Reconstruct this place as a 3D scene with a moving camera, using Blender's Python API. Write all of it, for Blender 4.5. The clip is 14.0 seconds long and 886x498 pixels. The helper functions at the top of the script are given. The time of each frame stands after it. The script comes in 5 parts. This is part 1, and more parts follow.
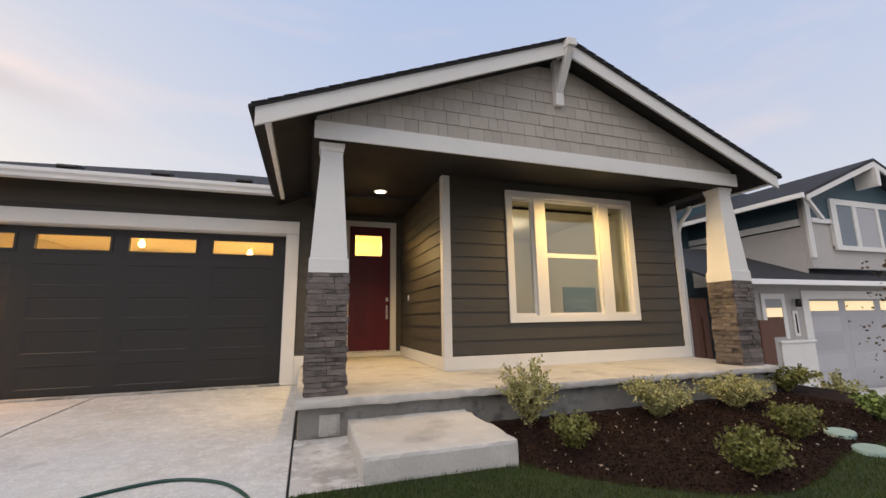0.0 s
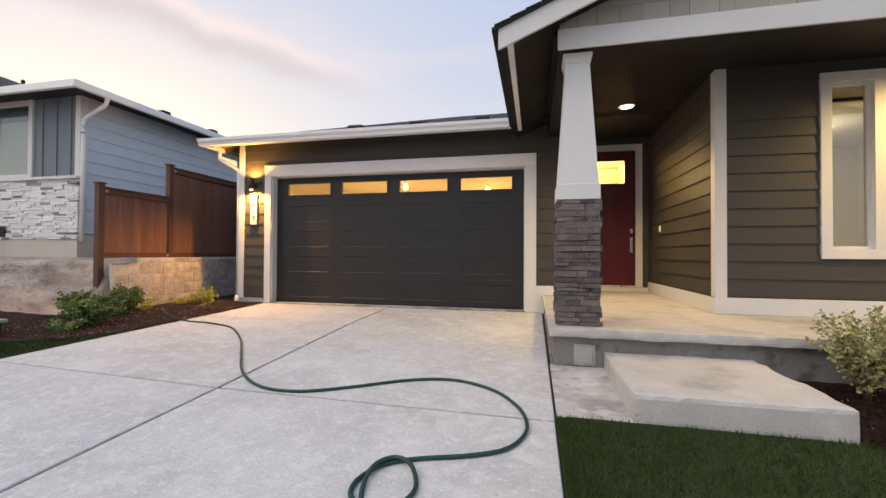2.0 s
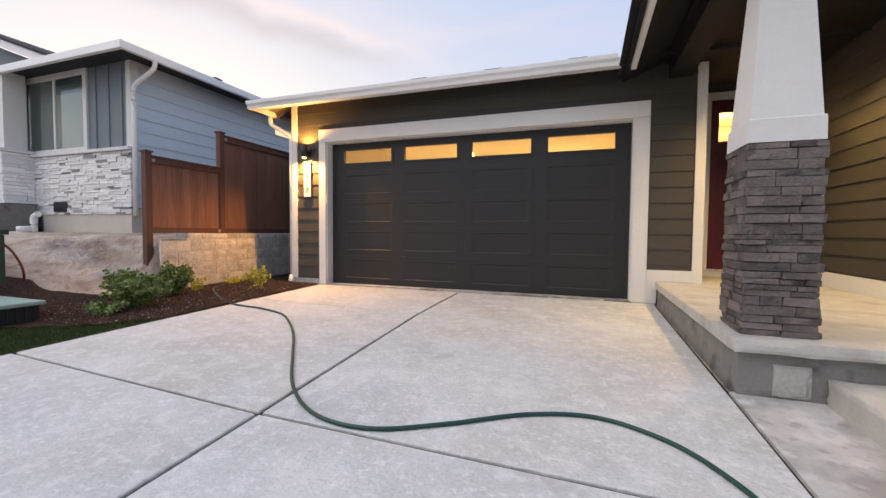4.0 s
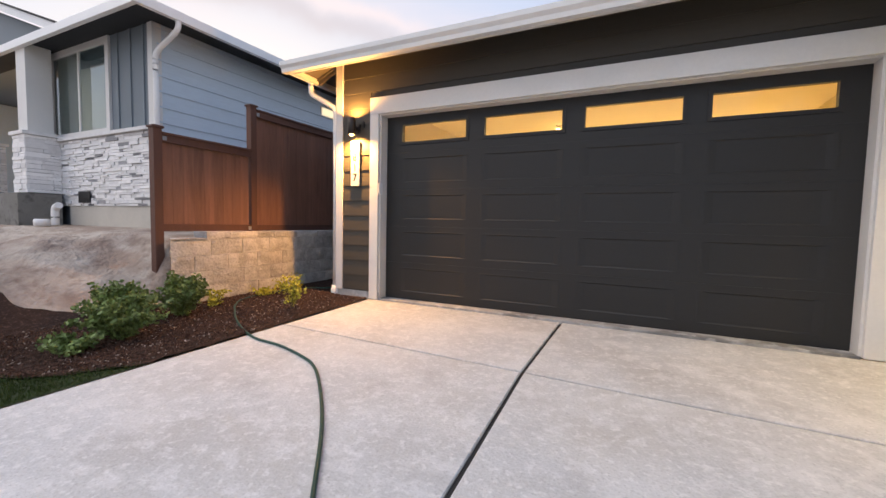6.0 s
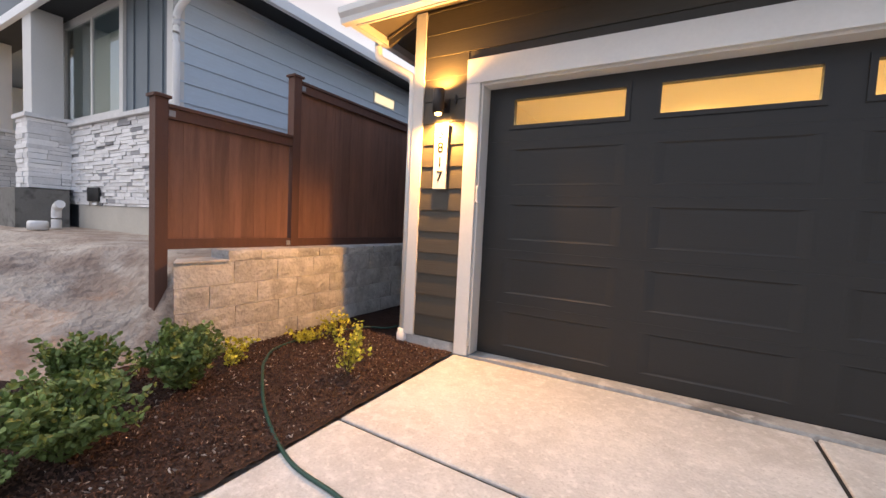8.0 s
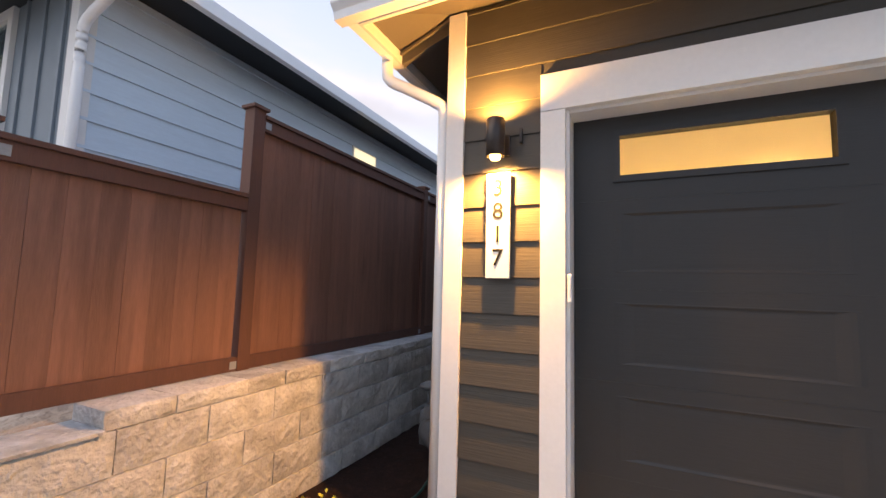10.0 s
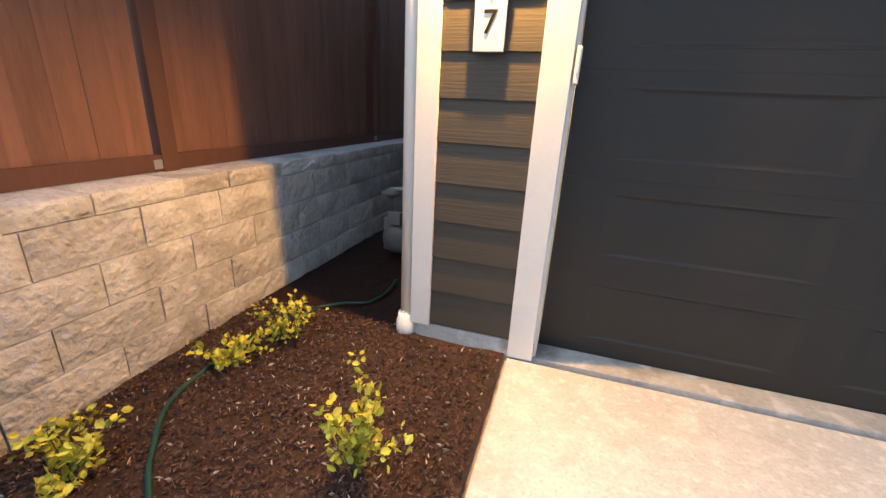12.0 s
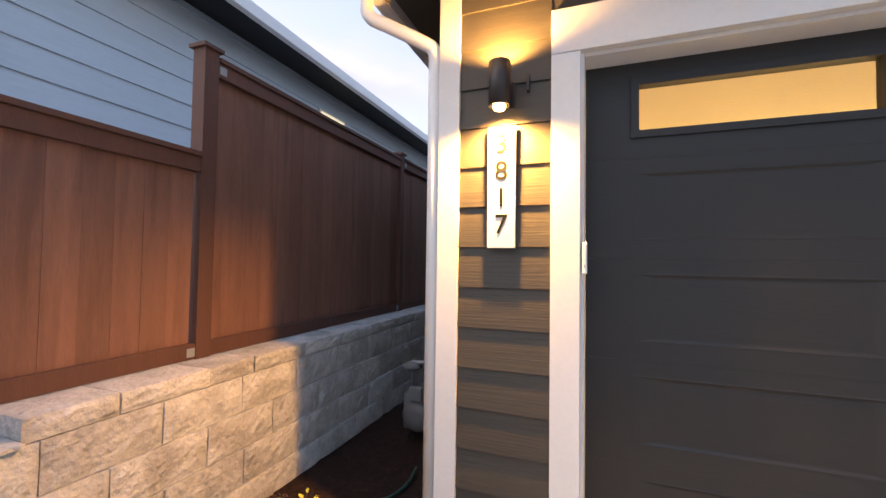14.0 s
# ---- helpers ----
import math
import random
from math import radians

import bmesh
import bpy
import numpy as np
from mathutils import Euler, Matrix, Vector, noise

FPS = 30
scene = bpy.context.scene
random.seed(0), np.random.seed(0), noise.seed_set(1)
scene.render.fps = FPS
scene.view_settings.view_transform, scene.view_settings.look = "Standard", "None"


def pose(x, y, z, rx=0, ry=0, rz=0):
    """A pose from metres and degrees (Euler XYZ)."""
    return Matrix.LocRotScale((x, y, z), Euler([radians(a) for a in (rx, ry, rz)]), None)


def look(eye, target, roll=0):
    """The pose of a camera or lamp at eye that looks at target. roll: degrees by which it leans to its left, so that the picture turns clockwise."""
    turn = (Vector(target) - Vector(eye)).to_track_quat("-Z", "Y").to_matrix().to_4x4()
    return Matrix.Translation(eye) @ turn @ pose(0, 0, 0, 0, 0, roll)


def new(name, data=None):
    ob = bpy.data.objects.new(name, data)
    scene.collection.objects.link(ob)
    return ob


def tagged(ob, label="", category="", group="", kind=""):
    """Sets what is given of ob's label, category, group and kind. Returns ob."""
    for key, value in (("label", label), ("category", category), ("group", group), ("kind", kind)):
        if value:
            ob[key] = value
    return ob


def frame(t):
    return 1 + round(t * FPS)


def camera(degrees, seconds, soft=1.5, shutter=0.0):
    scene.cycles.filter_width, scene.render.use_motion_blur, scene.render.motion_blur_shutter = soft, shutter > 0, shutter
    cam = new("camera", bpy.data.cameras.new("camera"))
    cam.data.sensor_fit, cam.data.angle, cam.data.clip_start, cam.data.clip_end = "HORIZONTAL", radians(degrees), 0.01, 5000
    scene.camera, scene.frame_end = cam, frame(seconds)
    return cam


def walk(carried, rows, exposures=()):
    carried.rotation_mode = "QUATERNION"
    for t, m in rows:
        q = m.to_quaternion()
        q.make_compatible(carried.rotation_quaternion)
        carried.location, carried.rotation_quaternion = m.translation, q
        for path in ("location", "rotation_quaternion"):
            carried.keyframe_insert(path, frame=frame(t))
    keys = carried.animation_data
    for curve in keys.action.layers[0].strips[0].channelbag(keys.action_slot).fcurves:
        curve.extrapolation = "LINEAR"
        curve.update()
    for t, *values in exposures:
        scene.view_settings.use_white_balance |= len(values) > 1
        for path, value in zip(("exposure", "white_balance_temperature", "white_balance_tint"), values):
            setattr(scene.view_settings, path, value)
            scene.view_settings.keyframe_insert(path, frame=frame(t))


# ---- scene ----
SKY = 1.0
cam = camera(94.9, 14.0, 1.5, 0.0)
PATH = [
    (0, (0.126, 0.318, 1.034), (0.748, 2.189, 1.368), -0.9),
    (0.5, (0.173, 0.483, 1.024), (0.612, 2.421, 1.252), -0.3),
    (1, (0.086, 0.485, 0.982), (0.19, 2.478, 1.118), 0.1),
    (1.5, (-0.04, 0.514, 0.975), (-0.254, 2.501, 1.049), 0.2),
    (2, (-0.096, 0.55, 0.972), (-0.532, 2.501, 0.999), 0.3),
    (2.5, (-0.205, 0.563, 0.944), (-0.794, 2.474, 0.916), 0.4),
    (3, (-0.375, 0.821, 0.906), (-1.018, 2.714, 0.861), 0.5),
    (5.5, (-1.623, 2.678, 1.029), (-2.341, 4.539, 0.885), 0.9),
    (6, (-1.931, 3.06, 1.062), (-2.809, 4.852, 0.935), 1.2),
    (6.5, (-2.332, 3.35, 1.091), (-3.3, 5.096, 0.966), 2.2),
    (7, (-2.692, 3.661, 1.136), (-3.699, 5.384, 1.004), 2.8),
    (9.5, (-4.587, 5.108, 1.404), (-5.554, 6.858, 1.365), 2.3),
    (10, (-4.804, 5.358, 1.49), (-5.654, 7.159, 1.675), 1.5),
    (10.5, (-4.997, 5.483, 1.51), (-5.671, 7.361, 1.642), 0.2),
    (11, (-5.056, 5.569, 1.432), (-5.679, 7.451, 1.171), 0.9),
    (11.5, (-5.056, 5.59, 1.33), (-5.64, 7.415, 0.756), 2.1),
    (12, (-5.063, 5.606, 1.308), (-5.618, 7.41, 0.645), 2.9),
    (12.5, (-5.077, 5.599, 1.352), (-5.676, 7.463, 0.942), 2.5),
    (13, (-5.086, 5.595, 1.404), (-5.744, 7.481, 1.306), 1.3),
    (13.5, (-5.084, 5.584, 1.447), (-5.737, 7.474, 1.51), 0.7),
    (14, (-5.067, 5.583, 1.472), (-5.768, 7.455, 1.536), 0.8),
]
EXPOSURE = [(0.0, 0.0, 7050, 10), (1.5, 0.03, 7000, 10), (3.0, 0.10, 6800, 10), (5.5, 0.12, 6550, 10), (7.0, 0.22, 6600, 10),
            (9.5, 0.25, 6450, 10), (10.0, 0.34, 6400, 10), (10.5, 0.40, 6400, 10), (11.0, 0.26, 6350, 10), (11.5, 0.14, 6250, 9), (12.0, 0.34, 6000, 4), (12.5, 0.46, 5900, 5), (13.0, 0.48, 5850, 4), (13.5, 0.46, 6000, 7), (14.0, 0.36, 6200, 10)]
walk(cam, [(t, look(eye, target, roll)) for t, eye, target, roll in PATH], EXPOSURE)

# ---- world, sun, exposure ----
world = bpy.data.worlds.new("dusk_sky")
scene.world = world
world.use_nodes = True
_wt = world.node_tree
_wt.nodes.clear()


def _wmath(op, a, b=None):
    n = _wt.nodes.new("ShaderNodeMath")
    n.operation = op
    n.use_clamp = op in ("POWER", "MULTIPLY_ADD")
    for i, v in enumerate((a, b)):
        if v is None:
            continue
        if isinstance(v, (int, float)):
            n.inputs[i].default_value = v
        else:
            _wt.links.new(v, n.inputs[i])
    return n.outputs[0]


def _wmix(f, a, b, blend="MIX"):
    n = _wt.nodes.new("ShaderNodeMix")
    n.data_type, n.blend_type = "RGBA", blend
    for s, v in ((0, f), (6, a), (7, b)):
        if isinstance(v, (int, float)):
            n.inputs[s].default_value = v
        elif isinstance(v, tuple):
            n.inputs[s].default_value = (*v, 1)
        else:
            _wt.links.new(v, n.inputs[s])
    return n.outputs[2]


SUN_DIR = Vector((-0.80, 0.60, 0.06)).normalized()
sky = _wt.nodes.new("ShaderNodeTexSky")
sky.sky_type = "NISHITA"
sky.sun_disc = False
sky.sun_elevation = radians(4.0)
sky.sun_rotation = math.atan2(SUN_DIR.x, SUN_DIR.y)
sky.altitude = 0
tc = _wt.nodes.new("ShaderNodeTexCoord")
sep = _wt.nodes.new("ShaderNodeSeparateXYZ")
_wt.links.new(tc.outputs["Generated"], sep.inputs[0])
up = _wmath("POWER", _wmath("MAXIMUM", sep.outputs[2], 0.0), 0.72)
dome = _wmix(up, (0.73, 0.70, 0.75), (0.33, 0.50, 0.88))
dot = _wt.nodes.new("ShaderNodeVectorMath")
dot.operation = "DOT_PRODUCT"
dot.inputs[1].default_value = SUN_DIR
_wt.links.new(tc.outputs["Generated"], dot.inputs[0])
glow = _wmath("POWER", _wmath("MAXIMUM", dot.outputs["Value"], 0.0), 4.0)
dome = _wmix(_wmath("MULTIPLY", glow, 0.6), dome, (0.84, 0.765, 0.69))
# thin streaks of cloud
stretch = _wt.nodes.new("ShaderNodeMapping")
stretch.inputs["Rotation"].default_value = (0.25, 0.1, 0.5)
stretch.inputs["Scale"].default_value = (1.0, 2.4, 7.0)
_wt.links.new(tc.outputs["Generated"], stretch.inputs[0])
cl = _wt.nodes.new("ShaderNodeTexNoise")
cl.inputs["Scale"].default_value, cl.inputs["Detail"].default_value, cl.inputs["Roughness"].default_value = 1.5, 5.0, 0.5
_wt.links.new(stretch.outputs[0], cl.inputs["Vector"])
ramp = _wt.nodes.new("ShaderNodeValToRGB")
ramp.color_ramp.elements[0].position, ramp.color_ramp.elements[1].position = 0.50, 0.74
_wt.links.new(cl.outputs[0], ramp.inputs[0])
dome = _wmix(_wmath("MULTIPLY", ramp.outputs[0], 0.45), dome, (0.80, 0.70, 0.76))
# one long pink-grey streak, low in the west
arc_a, arc_b = Vector((-0.73, 0.53, 0.435)).normalized(), Vector((-0.45, 0.80, 0.385)).normalized()


def _wdot(v):
    n = _wt.nodes.new("ShaderNodeVectorMath")
    n.operation = "DOT_PRODUCT"
    n.inputs[1].default_value = v
    _wt.links.new(tc.outputs["Generated"], n.inputs[0])
    return n.outputs["Value"]


wob = _wt.nodes.new("ShaderNodeTexNoise")
wob.inputs["Scale"].default_value, wob.inputs["Detail"].default_value = 7.0, 5.0
_wt.links.new(tc.outputs["Generated"], wob.inputs["Vector"])
across = _wmath("ADD", _wdot(arc_a.cross(arc_b).normalized()), _wmath("MULTIPLY", _wmath("SUBTRACT", wob.outputs[0], 0.5), 0.07))


def _wbell(x, width):
    q = _wmath("DIVIDE", x, width)
    n = _wt.nodes.new("ShaderNodeMath")
    n.operation = "EXPONENT"
    _wt.links.new(_wmath("MULTIPLY", _wmath("MULTIPLY", q, q), -1.0), n.inputs[0])
    return n.outputs[0]


along = _wmath("SUBTRACT", 1.0, _wdot((arc_a * 0.65 + arc_b * 0.35).normalized()))
dome = _wmix(_wmath("MULTIPLY", _wmath("MULTIPLY", _wbell(across, 0.026), _wbell(along, 0.045)), 0.75), dome, (0.56, 0.50, 0.55))
dome = _wmix(_wmath("MULTIPLY", _wmath("MULTIPLY", _wbell(_wmath("ADD", across, 0.035), 0.016), _wbell(along, 0.05)), 0.5), dome, (1.0, 0.78, 0.74))
bg = _wt.nodes.new("ShaderNodeBackground")
mixs = _wmix(0.06, dome, sky.outputs[0])
_wt.links.new(mixs, bg.inputs[0])
bg.inputs[1].default_value = SKY
wo = _wt.nodes.new("ShaderNodeOutputWorld")
_wt.links.new(bg.outputs[0], wo.inputs[0])

sun = new("sun", bpy.data.lights.new("sun", "SUN"))
sun.data.energy, sun.data.angle, sun.data.color = 1.65, radians(60), (1.0, 0.87, 0.73)
sun.matrix_world = look((0, 0, 20), (Vector((0, 0, 20)) - Vector((-0.52, -0.42, 0.80))))


def lamp(name, kind, watts, colour, m, size=0.1, spread=None, blend=0.4):
    d = bpy.data.lights.new(name, kind)
    d.energy, d.color = watts, colour
    if kind == "AREA":
        d.shape, d.size = "DISK", size
        if spread:
            d.spread = radians(spread)
    elif kind == "SPOT":
        d.shadow_soft_size, d.spot_size, d.spot_blend = size, radians(spread), blend
    else:
        d.shadow_soft_size = size
    o = new(name, d)
    o.matrix_world = m
    return o


WARM = (1.0, 0.465, 0.100)
LAMP_X, LAMP_Y = -5.50, 7.485
lamp("wall_lamp_down", "SPOT", 95, WARM, look((LAMP_X, LAMP_Y, 2.208), (LAMP_X, LAMP_Y, 0)), 0.02, 163, 0.5)
lamp("wall_lamp_beam", "SPOT", 180, WARM, look((LAMP_X, LAMP_Y, 2.206), (LAMP_X, LAMP_Y, 0)), 0.02, 150, 1.0)
lamp("wall_lamp_up", "SPOT", 95, WARM, look((LAMP_X, LAMP_Y, 2.436), (LAMP_X, LAMP_Y, 9)), 0.025, 154, 0.6)
lamp("porch_downlight_entry", "SPOT", 300, (1.0, 0.66, 0.27), look((1.217, 6.885, 3.11), (1.217, 6.885, 0)), 0.06, 118, 1.0)
lamp("porch_downlight_window", "SPOT", 230, (1.0, 0.66, 0.24), look((4.2, 5.08, 3.11), (4.2, 5.08, 0)), 0.05, 160, 0.7)
for gx, gyy, gz in ((-3.44, 10.9, 2.74), (-1.35, 11.8, 2.86)):
    lamp("garage_ceiling_bulb", "SPOT", 420, (1.0, 0.74, 0.37), look((gx, gyy, 2.62), (gx, gyy, 0)), 0.08, 176, 0.3)
lamp("hall_bulb", "POINT", 110, (1.0, 0.74, 0.36), pose(1.3, 10.2, 2.8), 0.08)
lamp("front_room_bulb", "POINT", 30, (1.0, 0.82, 0.6), pose(4.4, 8.6, 2.7), 0.1)


# ---- materials ----
def material(name, colour, rough=0.6, metal=0.0, var=0.12, scale=6.0, fine=60.0, bump=0.15, island=False, per=0.10,
             grain=None, stains=None, spec=0.4, depth=0.01, cedar=0.0):
    """A surface with colour that drifts at two scales, a fine relief and a shade of its own for each piece."""
    m = bpy.data.materials.new(name)
    m.use_nodes = True
    t = m.node_tree
    N, L = t.nodes, t.links
    b = N["Principled BSDF"]
    b.inputs["Roughness"].default_value = rough
    b.inputs["Metallic"].default_value = metal
    b.inputs["Specular IOR Level"].default_value = spec
    co = N.new("ShaderNodeTexCoord")
    vec = co.outputs["Object"]
    if grain:
        mp = N.new("ShaderNodeMapping")
        mp.inputs["Scale"].default_value = grain
        L.new(vec, mp.inputs[0])
        vec = mp.outputs[0]
    info = N.new("ShaderNodeObjectInfo")
    geo = N.new("ShaderNodeNewGeometry")
    rnd = geo.outputs["Random Per Island"] if island else info.outputs["Random"]
    off = N.new("ShaderNodeVectorMath")
    off.operation = "MULTIPLY_ADD"
    off.inputs[1].default_value = (37.0, 19.0, 53.0)
    comb = N.new("ShaderNodeCombineXYZ")
    for i in range(3):
        L.new(rnd, comb.inputs[i])
    L.new(comb.outputs[0], off.inputs[0])
    L.new(vec, off.inputs[2])
    n1, n2 = N.new("ShaderNodeTexNoise"), N.new("ShaderNodeTexNoise")
    for n, s, d in ((n1, scale, 4.0), (n2, fine, 3.0)):
        n.inputs["Scale"].default_value, n.inputs["Detail"].default_value = s, d
        L.new(off.outputs[0], n.inputs["Vector"])
    def mth(op, a, c):
        k = N.new("ShaderNodeMath")
        k.operation = op
        for i, v in enumerate((a, c)):
            if isinstance(v, (int, float)):
                k.inputs[i].default_value = v
            else:
                L.new(v, k.inputs[i])
        return k.outputs[0]
    v1 = mth("MULTIPLY", mth("SUBTRACT", n1.outputs[0], 0.5), var * 3.2)
    v2 = mth("MULTIPLY", mth("SUBTRACT", n2.outputs[0], 0.5), var * 2.2)
    v3 = mth("MULTIPLY", mth("SUBTRACT", rnd, 0.5), per * 2)
    val = mth("ADD", mth("ADD", mth("ADD", v1, v2), v3), 1.0)
    hsv = N.new("ShaderNodeHueSaturation")
    hsv.inputs["Color"].default_value = (*colour, 1)
    L.new(val, hsv.inputs["Value"])
    out = hsv.outputs[0]
    for col2, sc, lo, hi, amount in (stains or ()):
        ns = N.new("ShaderNodeTexNoise")
        ns.inputs["Scale"].default_value, ns.inputs["Detail"].default_value = sc, 5.0
        L.new(off.outputs[0], ns.inputs["Vector"])
        mr = N.new("ShaderNodeMapRange")
        mr.inputs[1].default_value, mr.inputs[2].default_value, mr.inputs[4].default_value = lo, hi, amount
        L.new(ns.outputs[0], mr.inputs[0])
        mx = N.new("ShaderNodeMix")
        mx.data_type = "RGBA"
        L.new(mr.outputs[0], mx.inputs[0])
        L.new(out, mx.inputs[6])
        mx.inputs[7].default_value = (*col2, 1)
        out = mx.outputs[2]
    L.new(out, b.inputs["Base Color"])
    rr = N.new("ShaderNodeMapRange")
    rr.inputs[3].default_value, rr.inputs[4].default_value = max(rough - 0.1, 0.02), min(rough + 0.12, 1)
    L.new(n1.outputs[0], rr.inputs[0])
    L.new(rr.outputs[0], b.inputs["Roughness"])
    if bump:
        bp = N.new("ShaderNodeBump")
        bp.inputs["Strength"].default_value, bp.inputs["Distance"].default_value = bump, depth
        relief = mth("ADD", n2.outputs[0], mth("MULTIPLY", n1.outputs[0], 0.6))
        if cedar:
            # pressed wood grain: long wavy lines that part and close
            gm = N.new("ShaderNodeMapping")
            gm.inputs["Scale"].default_value = (0.20, 0.10, 1.0)
            L.new(off.outputs[0], gm.inputs[0])
            wv = N.new("ShaderNodeTexWave")
            wv.bands_direction = "Z"
            for k, v in (("Scale", 1.7), ("Distortion", 16.0), ("Detail", 3.0), ("Detail Scale", 1.6), ("Detail Roughness", 0.55)):
                wv.inputs[k].default_value = v
            L.new(gm.outputs[0], wv.inputs["Vector"])
            relief = mth("ADD", relief, mth("MULTIPLY", wv.outputs["Fac"], cedar))
        L.new(relief, bp.inputs["Height"])
        L.new(bp.outputs[0], b.inputs["Normal"])
    return m


def glass(name, tint=(0.9, 0.95, 0.95), rough=0.0, mirror=0.12):
    """A thin pane: clear, with a sky reflection that grows towards grazing."""
    m = bpy.data.materials.new(name)
    m.use_nodes = True
    N, L = m.node_tree.nodes, m.node_tree.links
    N.remove(N["Principled BSDF"])
    tr, gl, mx = N.new("ShaderNodeBsdfTransparent"), N.new("ShaderNodeBsdfGlossy"), N.new("ShaderNodeMixShader")
    lw = N.new("ShaderNodeLayerWeight")
    lw.inputs[0].default_value = 0.5
    pw, ad = N.new("ShaderNodeMath"), N.new("ShaderNodeMath")
    pw.operation, pw.inputs[1].default_value = "POWER", 4.0
    L.new(lw.outputs["Facing"], pw.inputs[0])
    ad.operation, ad.use_clamp = "MULTIPLY_ADD", True
    L.new(pw.outputs[0], ad.inputs[0])
    ad.inputs[1].default_value, ad.inputs[2].default_value = 0.6, mirror
    tr.inputs[0].default_value = (*tint, 1)
    gl.inputs[0].default_value = (0.95, 0.97, 1, 1)
    gl.inputs["Roughness"].default_value = rough
    L.new(ad.outputs[0], mx.inputs[0])
    L.new(tr.outputs[0], mx.inputs[1])
    L.new(gl.outputs[0], mx.inputs[2])
    L.new(mx.outputs[0], N["Material Output"].inputs[0])
    return m


def glowing(name, colour, strength):
    m = bpy.data.materials.new(name)
    m.use_nodes = True
    b = m.node_tree.nodes["Principled BSDF"]
    b.inputs["Base Color"].default_value = (0.9, 0.9, 0.85, 1)
    b.inputs["Emission Color"].default_value, b.inputs["Emission Strength"].default_value = (*colour, 1), strength
    return m


M_SIDING = material("dark_grey_siding", (0.060, 0.053, 0.042), 0.55, var=0.10, scale=3.0, fine=16.0, bump=0.13, per=0.05, grain=(1.2, 8, 9), cedar=0.5, depth=0.006)
M_WALL = material("dark_grey_wall", (0.05, 0.046, 0.04), 0.6)
M_TRIM = material("white_trim_paint", (0.69, 0.68, 0.655), 0.5, var=0.04, scale=2.5, fine=40.0, bump=0.06, per=0.02)
M_GUTTER = material("white_metal_gutter", (0.80, 0.80, 0.79), 0.35, var=0.03, scale=2.0, bump=0.02)
M_DOORGREY = material("charcoal_garage_door", (0.0205, 0.0202, 0.0196), 0.5, var=0.10, scale=2.0, fine=14.0, bump=0.12, per=0.02, grain=(1.2, 8, 9), cedar=0.25, depth=0.004)
M_RED = material("dark_red_door_paint", (0.080, 0.0045, 0.012), 0.45, var=0.08, scale=3.0, fine=50.0, bump=0.05, grain=(8, 8, 1))
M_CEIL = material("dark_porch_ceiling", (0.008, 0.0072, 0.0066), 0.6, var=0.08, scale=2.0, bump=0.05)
M_SOFFIT = material("brown_soffit_paint", (0.115, 0.098, 0.078), 0.6, var=0.05, scale=2.0, bump=0.05)
M_SHINGLE = material("grey_cedar_shingle_siding", (0.40, 0.365, 0.32), 0.7, var=0.07, scale=4.0, fine=30.0, bump=0.2, per=0.07, grain=(10, 4, 1.5))
M_ROOF = material("black_asphalt_shingle", (0.030, 0.030, 0.034), 0.85, var=0.35, scale=9.0, fine=160.0, bump=0.5, per=0.2, island=True)
M_CONC = material("driveway_concrete", (0.535, 0.53, 0.512), 0.85, var=0.16, scale=1.3, fine=55.0, bump=0.5, per=0.03,
                  stains=(((0.43, 0.385, 0.32), 0.9, 0.48, 0.74, 0.5), ((0.68, 0.66, 0.63), 2.2, 0.52, 0.70, 0.5), ((0.69, 0.67, 0.645), 9.0, 0.50, 0.64, 0.5), ((0.36, 0.34, 0.32), 70.0, 0.56, 0.70, 0.5), ((0.76, 0.74, 0.71), 26.0, 0.55, 0.66, 0.45), ((0.33, 0.31, 0.29), 3.4, 0.58, 0.74, 0.35)))
M_CONC2 = material("porch_concrete", (0.48, 0.465, 0.435), 0.8, var=0.08, scale=1.6, fine=90.0, bump=0.12,
                   stains=(((0.34, 0.31, 0.27), 1.3, 0.50, 0.70, 0.4), ((0.64, 0.61, 0.57), 6.0, 0.54, 0.68, 0.4), ((0.30, 0.28, 0.26), 70.0, 0.56, 0.70, 0.4), ((0.27, 0.25, 0.23), 2.6, 0.54, 0.72, 0.55)))
M_CONC3 = material("stained_concrete_strip", (0.46, 0.445, 0.42), 0.85, var=0.12, scale=2.5, fine=70.0, bump=0.3,
                   stains=(((0.27, 0.25, 0.23), 2.6, 0.46, 0.60, 0.75), ((0.66, 0.64, 0.61), 5.5, 0.52, 0.64, 0.65), ((0.22, 0.20, 0.19), 12.0, 0.58, 0.70, 0.5)))
# the darkest blotches hold both grime and the shade under the porch slab
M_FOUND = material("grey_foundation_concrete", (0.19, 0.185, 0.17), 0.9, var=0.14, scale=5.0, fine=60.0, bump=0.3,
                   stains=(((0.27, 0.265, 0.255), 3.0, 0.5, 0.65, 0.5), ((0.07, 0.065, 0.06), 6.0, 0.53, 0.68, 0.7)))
M_FOUNDPALE = material("smeared_pale_foundation_concrete", (0.40, 0.40, 0.39), 0.85, var=0.16, scale=5.0, fine=40.0, bump=0.5, depth=0.02,
                   stains=(((0.17, 0.165, 0.155), 3.0, 0.5, 0.62, 0.8), ((0.62, 0.62, 0.61), 9.0, 0.55, 0.66, 0.6)))
M_JOINT = material("joint_filler", (0.030, 0.028, 0.026), 0.9, var=0.2)
